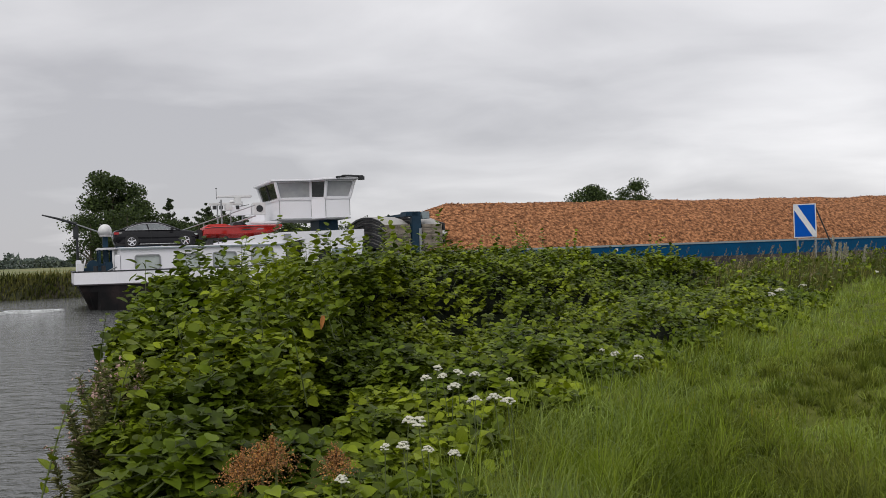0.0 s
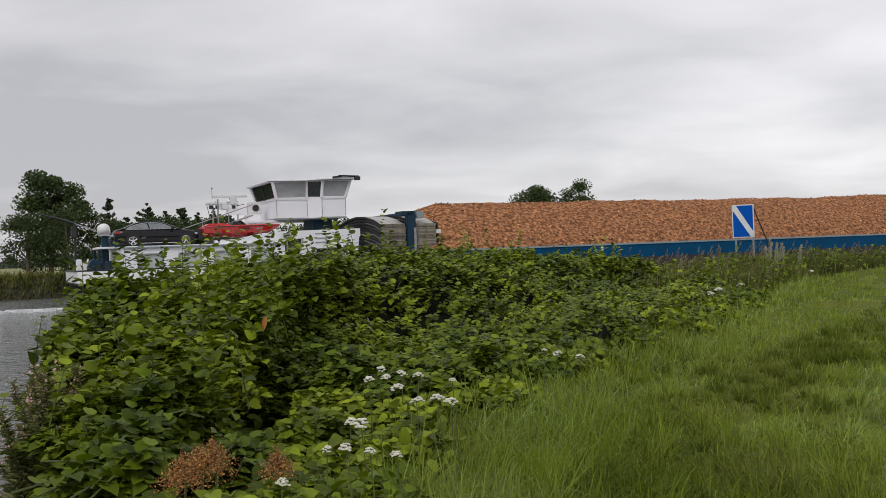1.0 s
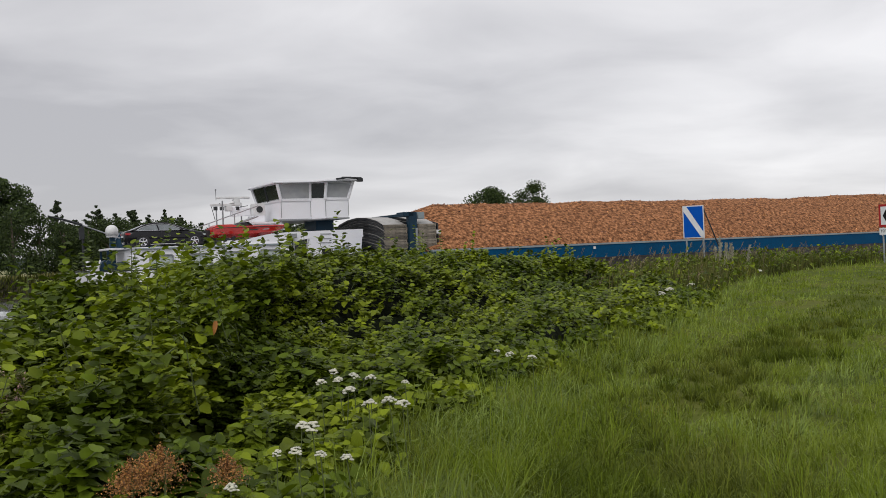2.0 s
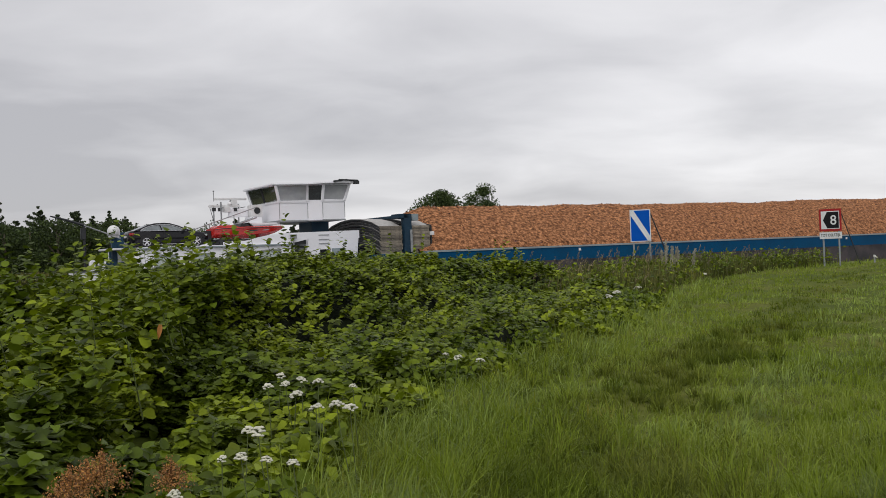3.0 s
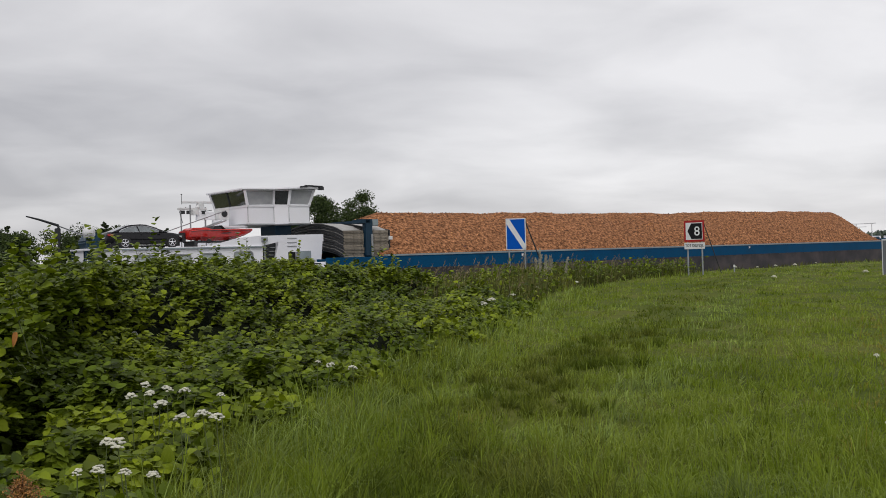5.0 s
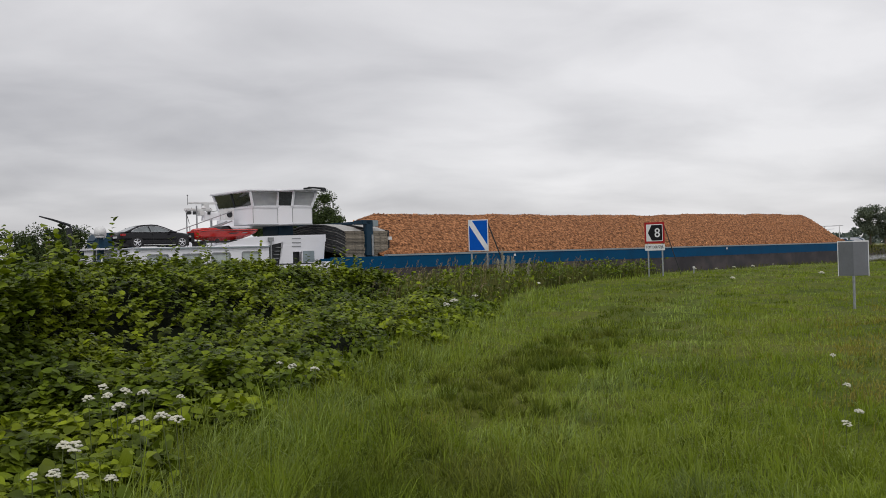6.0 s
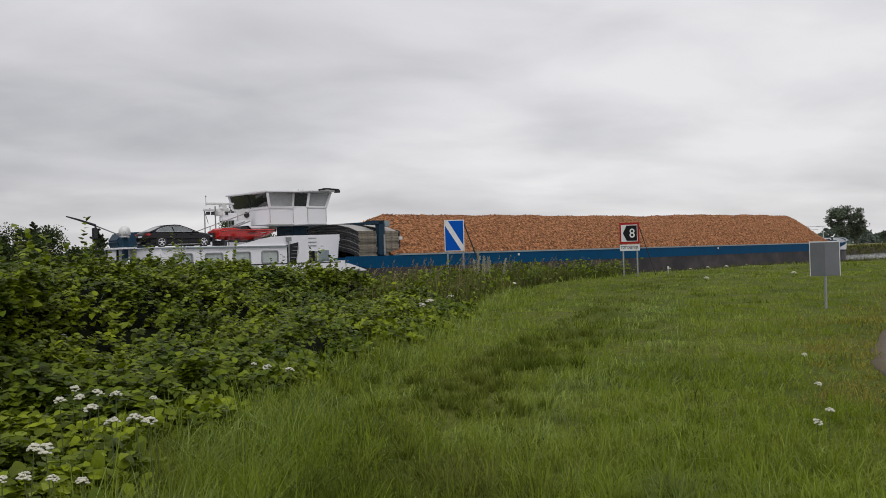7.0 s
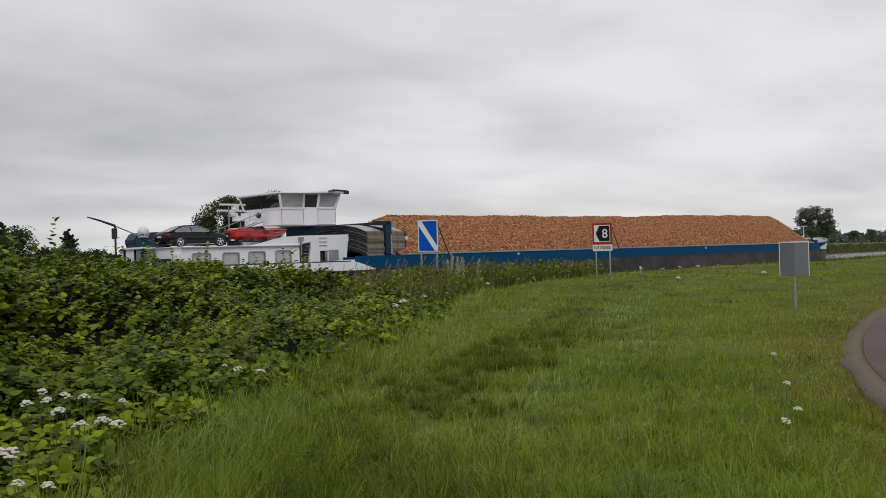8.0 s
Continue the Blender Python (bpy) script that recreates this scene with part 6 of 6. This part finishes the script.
        lv, lf = place_leaves(pos, rnd.normal(0, 0.4, (n, 3)) + [0, 0, 1.0], rnd.normal(0, 1, (n, 3)), rnd.uniform(0.06, 0.12, n), NARROW_V)
        tagged(part("sprays", array_mesh("sprays", lv, lf, MUGWORT), MUGWORT, h), kind="stuff")
        part("stalk", Geo().tube([(x, y, z0 - 0.05), (x + lean, y, z0 + top)], 0.012, 5), MUGWORT, h)


build_herbs()


# ---- trees ----
def build_tree(az, dist, height, width, kind="round", seed=0, leaf=0.34, count=3600, label="", low=0.22):
    rnd = np.random.RandomState(seed)
    count = int(count * 2.0)
    x, y = dist * math.sin(radians(az)), dist * math.cos(radians(az))
    z0 = float(ground_z(x, y))
    name = "conifer" if kind == "cone" else ("bush" if kind == "bush" else "tree")
    t = thing(name, label or {"cone": "dark pointed conifer on the far bank", "bush": "dark round bush on the far bank", "round": "broad leafy tree with a dark crown beyond the canal"}[kind], name, pose(x, y, z0), group="trees beyond the canal")
    part("trunk", Geo().tube([(0, 0, -0.3), (0.1, 0, height * 0.35), (0, 0.1, height * 0.8)], width * 0.035 + 0.05, 8, 0.05), BARK, t)
    m = 24 if kind != "cone" else 20
    cl = []
    for k in range(m):
        if kind == "cone":
            h = low + (0.98 - low) * (k + rnd.uniform(0, 1)) / m
            r = width / 2 * (1 - h) ** 0.8 * rnd.uniform(0.25, 0.8)
            a = rnd.uniform(0, 6.28)
            cl.append((r * math.cos(a), r * math.sin(a), h * height, width * 0.16 * (1.15 - h) + 0.12))
        else:
            while True:
                c = rnd.uniform(-1, 1, 3)
                if 0.25 < np.linalg.norm(c) < 0.86:
                    break
            if kind == "bush":
                c[2] = rnd.uniform(-0.95, 0.8)
                c[:2] *= math.sqrt(1 - max(0.0, c[2]) ** 2)
            c *= (width / 2, width / 2, height * (1 - low) / 2)
            sq = 1.0 if c[2] > 0 else 0.92
            cl.append((c[0] * sq, c[1] * sq, height * (1 + low) / 2 + c[2], width * rnd.uniform(0.11, 0.23)))
    for c in cl[:9]:
        part("limb", Geo().tube([(0, 0, max(0.4, c[2] * 0.55)), (c[0] * 0.5, c[1] * 0.5, c[2] * 0.82), (c[0], c[1], c[2])], width * 0.012 + 0.03, 5, 0.02), BARK, t)
    cl = np.array(cl)
    if kind == "cone":
        # ragged boughs of uneven length
        nb = 60
        bh = rnd.uniform(0.03, 1.0, nb) ** 1.1
        ba = rnd.uniform(0, 6.28, nb)
        bl = width / 2 * ((1 - bh) ** 0.8 + 0.05) * rnd.uniform(0.45, 1.15, nb)
        j = rnd.randint(0, nb, count)
        q = rnd.uniform(0, 1, count) ** 0.6
        spread = 0.05 * width * (1.2 - 0.6 * q) * (1.15 - bh[j])
        pos = np.stack([bl[j] * q * np.cos(ba[j]), bl[j] * q * np.sin(ba[j]), height * (0.05 + 0.93 * bh[j]) + bl[j] * (0.35 * q * q - 0.1)], -1) + rnd.normal(0, 1, (count, 3)) * spread[:, None]
    else:
        j = rnd.randint(0, len(cl), count)
        d = rnd.normal(0, 1, (count, 3))
        d /= np.linalg.norm(d, axis=1, keepdims=True)
        rr = rnd.uniform(0.1, 1.1, count) ** 0.7
        pos = cl[j, :3] + d * (cl[j, 3] * rr)[:, None] * (1.15, 1.15, 0.85)
    pos[:, 2] = np.maximum(pos[:, 2], 0.1)
    a = rnd.normal(0, 1, (count, 3))
    b = np.cross(a, rnd.normal(0, 1, (count, 3)))
    sz = leaf * rnd.uniform(0.5, 1.2, count)
    a *= (sz / np.linalg.norm(a, axis=1))[:, None] / 2
    b *= (sz / np.linalg.norm(b, axis=1))[:, None] / 2 * 0.7
    v = np.stack([pos - a, pos + b, pos + a, pos - b], 1).reshape(-1, 3)
    f = np.arange(count * 4).reshape(-1, 4)
    # crowns past 250 m take the leaf colour that holds haze
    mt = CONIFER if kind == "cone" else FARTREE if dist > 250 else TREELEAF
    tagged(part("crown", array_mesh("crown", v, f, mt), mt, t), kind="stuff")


def build_trees():
    build_tree(-19.4, 112, 11.9, 7.7, "round", 1, 0.36, 8200, "tall leafy tree standing alone on the far bank", 0.14)
    for i, (az, d, h, w) in enumerate([(-20.6, 102, 4.4, 5.0), (-18.6, 102, 5.2, 5.2), (-17.2, 104, 4.8, 4.2), (-15.9, 106, 3.9, 4.0), (-14.6, 106, 4.0, 4.4), (-13.2, 107, 4.1, 4.6), (-11.8, 108, 4.2, 4.6), (-10.4, 109, 4.1, 4.4), (-9.0, 111, 3.9, 4.4), (-7.4, 114, 3.7, 4.2), (-5.6, 116, 3.9, 4.4), (-3.9, 118, 4.2, 4.8), (-2.4, 120, 4.1, 4.6), (-0.8, 122, 3.3, 4.6), (0.6, 124, 2.7, 4.4), (2.0, 126, 2.5, 4.2)]):
        build_tree(az, d, h * (1.5 if az < -9.5 else 1.33 if az < -1.5 else 1.0), w * 1.2, "bush", 40 + i, 0.28, 2200, low=0.03)
    for i, (az, d, h, w) in enumerate([(-16.2, 118, 6.9, 2.8), (-15.3, 120, 5.2, 2.6), (-14.1, 118, 6.4, 3.0), (-13.1, 120, 5.7, 2.6), (-12.2, 119, 6.1, 2.8), (-11.2, 120, 5.6, 2.6), (-10.3, 121, 6.0, 2.6), (-9.5, 122, 5.4, 2.4), (-8.3, 122, 4.7, 2.4), (-3.2, 124, 5.0, 2.4), (0.2, 128, 4.4, 2.0)]):
        build_tree(az, d, h * 1.3, w * 2.3, "cone", 70 + i, 0.25, 3800)
    for i, (az, d, h, w) in enumerate([(-15.6, 116, 6.6, 4.2), (-13.7, 117, 6.9, 4.6), (-12.0, 118, 6.5, 4.4), (-10.9, 119, 6.9, 4.2), (-9.0, 121, 6.2, 4.4), (-7.8, 122, 5.6, 4.0), (-4.6, 122, 5.4, 4.4)]):
        build_tree(az, d, h, w, "round", 130 + i, 0.3, 1700, "uneven leafy tree in a row on the far bank", 0.1)
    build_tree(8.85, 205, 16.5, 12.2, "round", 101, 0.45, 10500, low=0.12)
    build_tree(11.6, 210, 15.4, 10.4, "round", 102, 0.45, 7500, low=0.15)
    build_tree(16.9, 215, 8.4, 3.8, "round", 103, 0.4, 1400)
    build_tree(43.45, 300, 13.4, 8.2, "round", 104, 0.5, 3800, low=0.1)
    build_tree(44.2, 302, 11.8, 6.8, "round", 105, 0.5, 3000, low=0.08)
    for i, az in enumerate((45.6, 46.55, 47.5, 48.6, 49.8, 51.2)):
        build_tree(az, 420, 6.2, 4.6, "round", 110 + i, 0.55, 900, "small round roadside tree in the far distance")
    # woods on the horizon
    rnd = np.random.RandomState(77)
    for a0, a1, dist, hh in ((-30, -17, 900, 12), (-6, 5, 800, 11), (41, 56, 760, 9.5)):
        n = 9000
        az, base = np.radians(rnd.uniform(a0, a1, n)), dist + rnd.uniform(-25, 25, n)
        along_az = az * 400
        top = hh * (0.35 + 0.4 * patch(along_az, along_az * 0, 0.25, 31) + 0.35 * patch(along_az, along_az * 0, 1.3, 32) + 0.5 * patch(along_az, along_az * 0, 4.0, 33) * (patch(along_az, along_az * 0, 0.6, 34) > 0.62))
        pos = np.stack([base * np.sin(az), base * np.cos(az), 0.4 + top * rnd.uniform(0, 1, n)], -1)
        a, b = rnd.normal(0, 0.7, (n, 3)), rnd.normal(0, 0.7, (n, 3))
        v = np.stack([pos - a, pos + b, pos + a, pos - b], 1).reshape(-1, 3)
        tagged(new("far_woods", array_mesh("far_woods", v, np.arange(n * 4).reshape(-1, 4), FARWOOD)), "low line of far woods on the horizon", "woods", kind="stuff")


build_trees()


def motions():
    for ob, m in MOVERS:
        walk(ob, [(t, barge_pose(s) @ m) for t, s in TRIP])


motions()
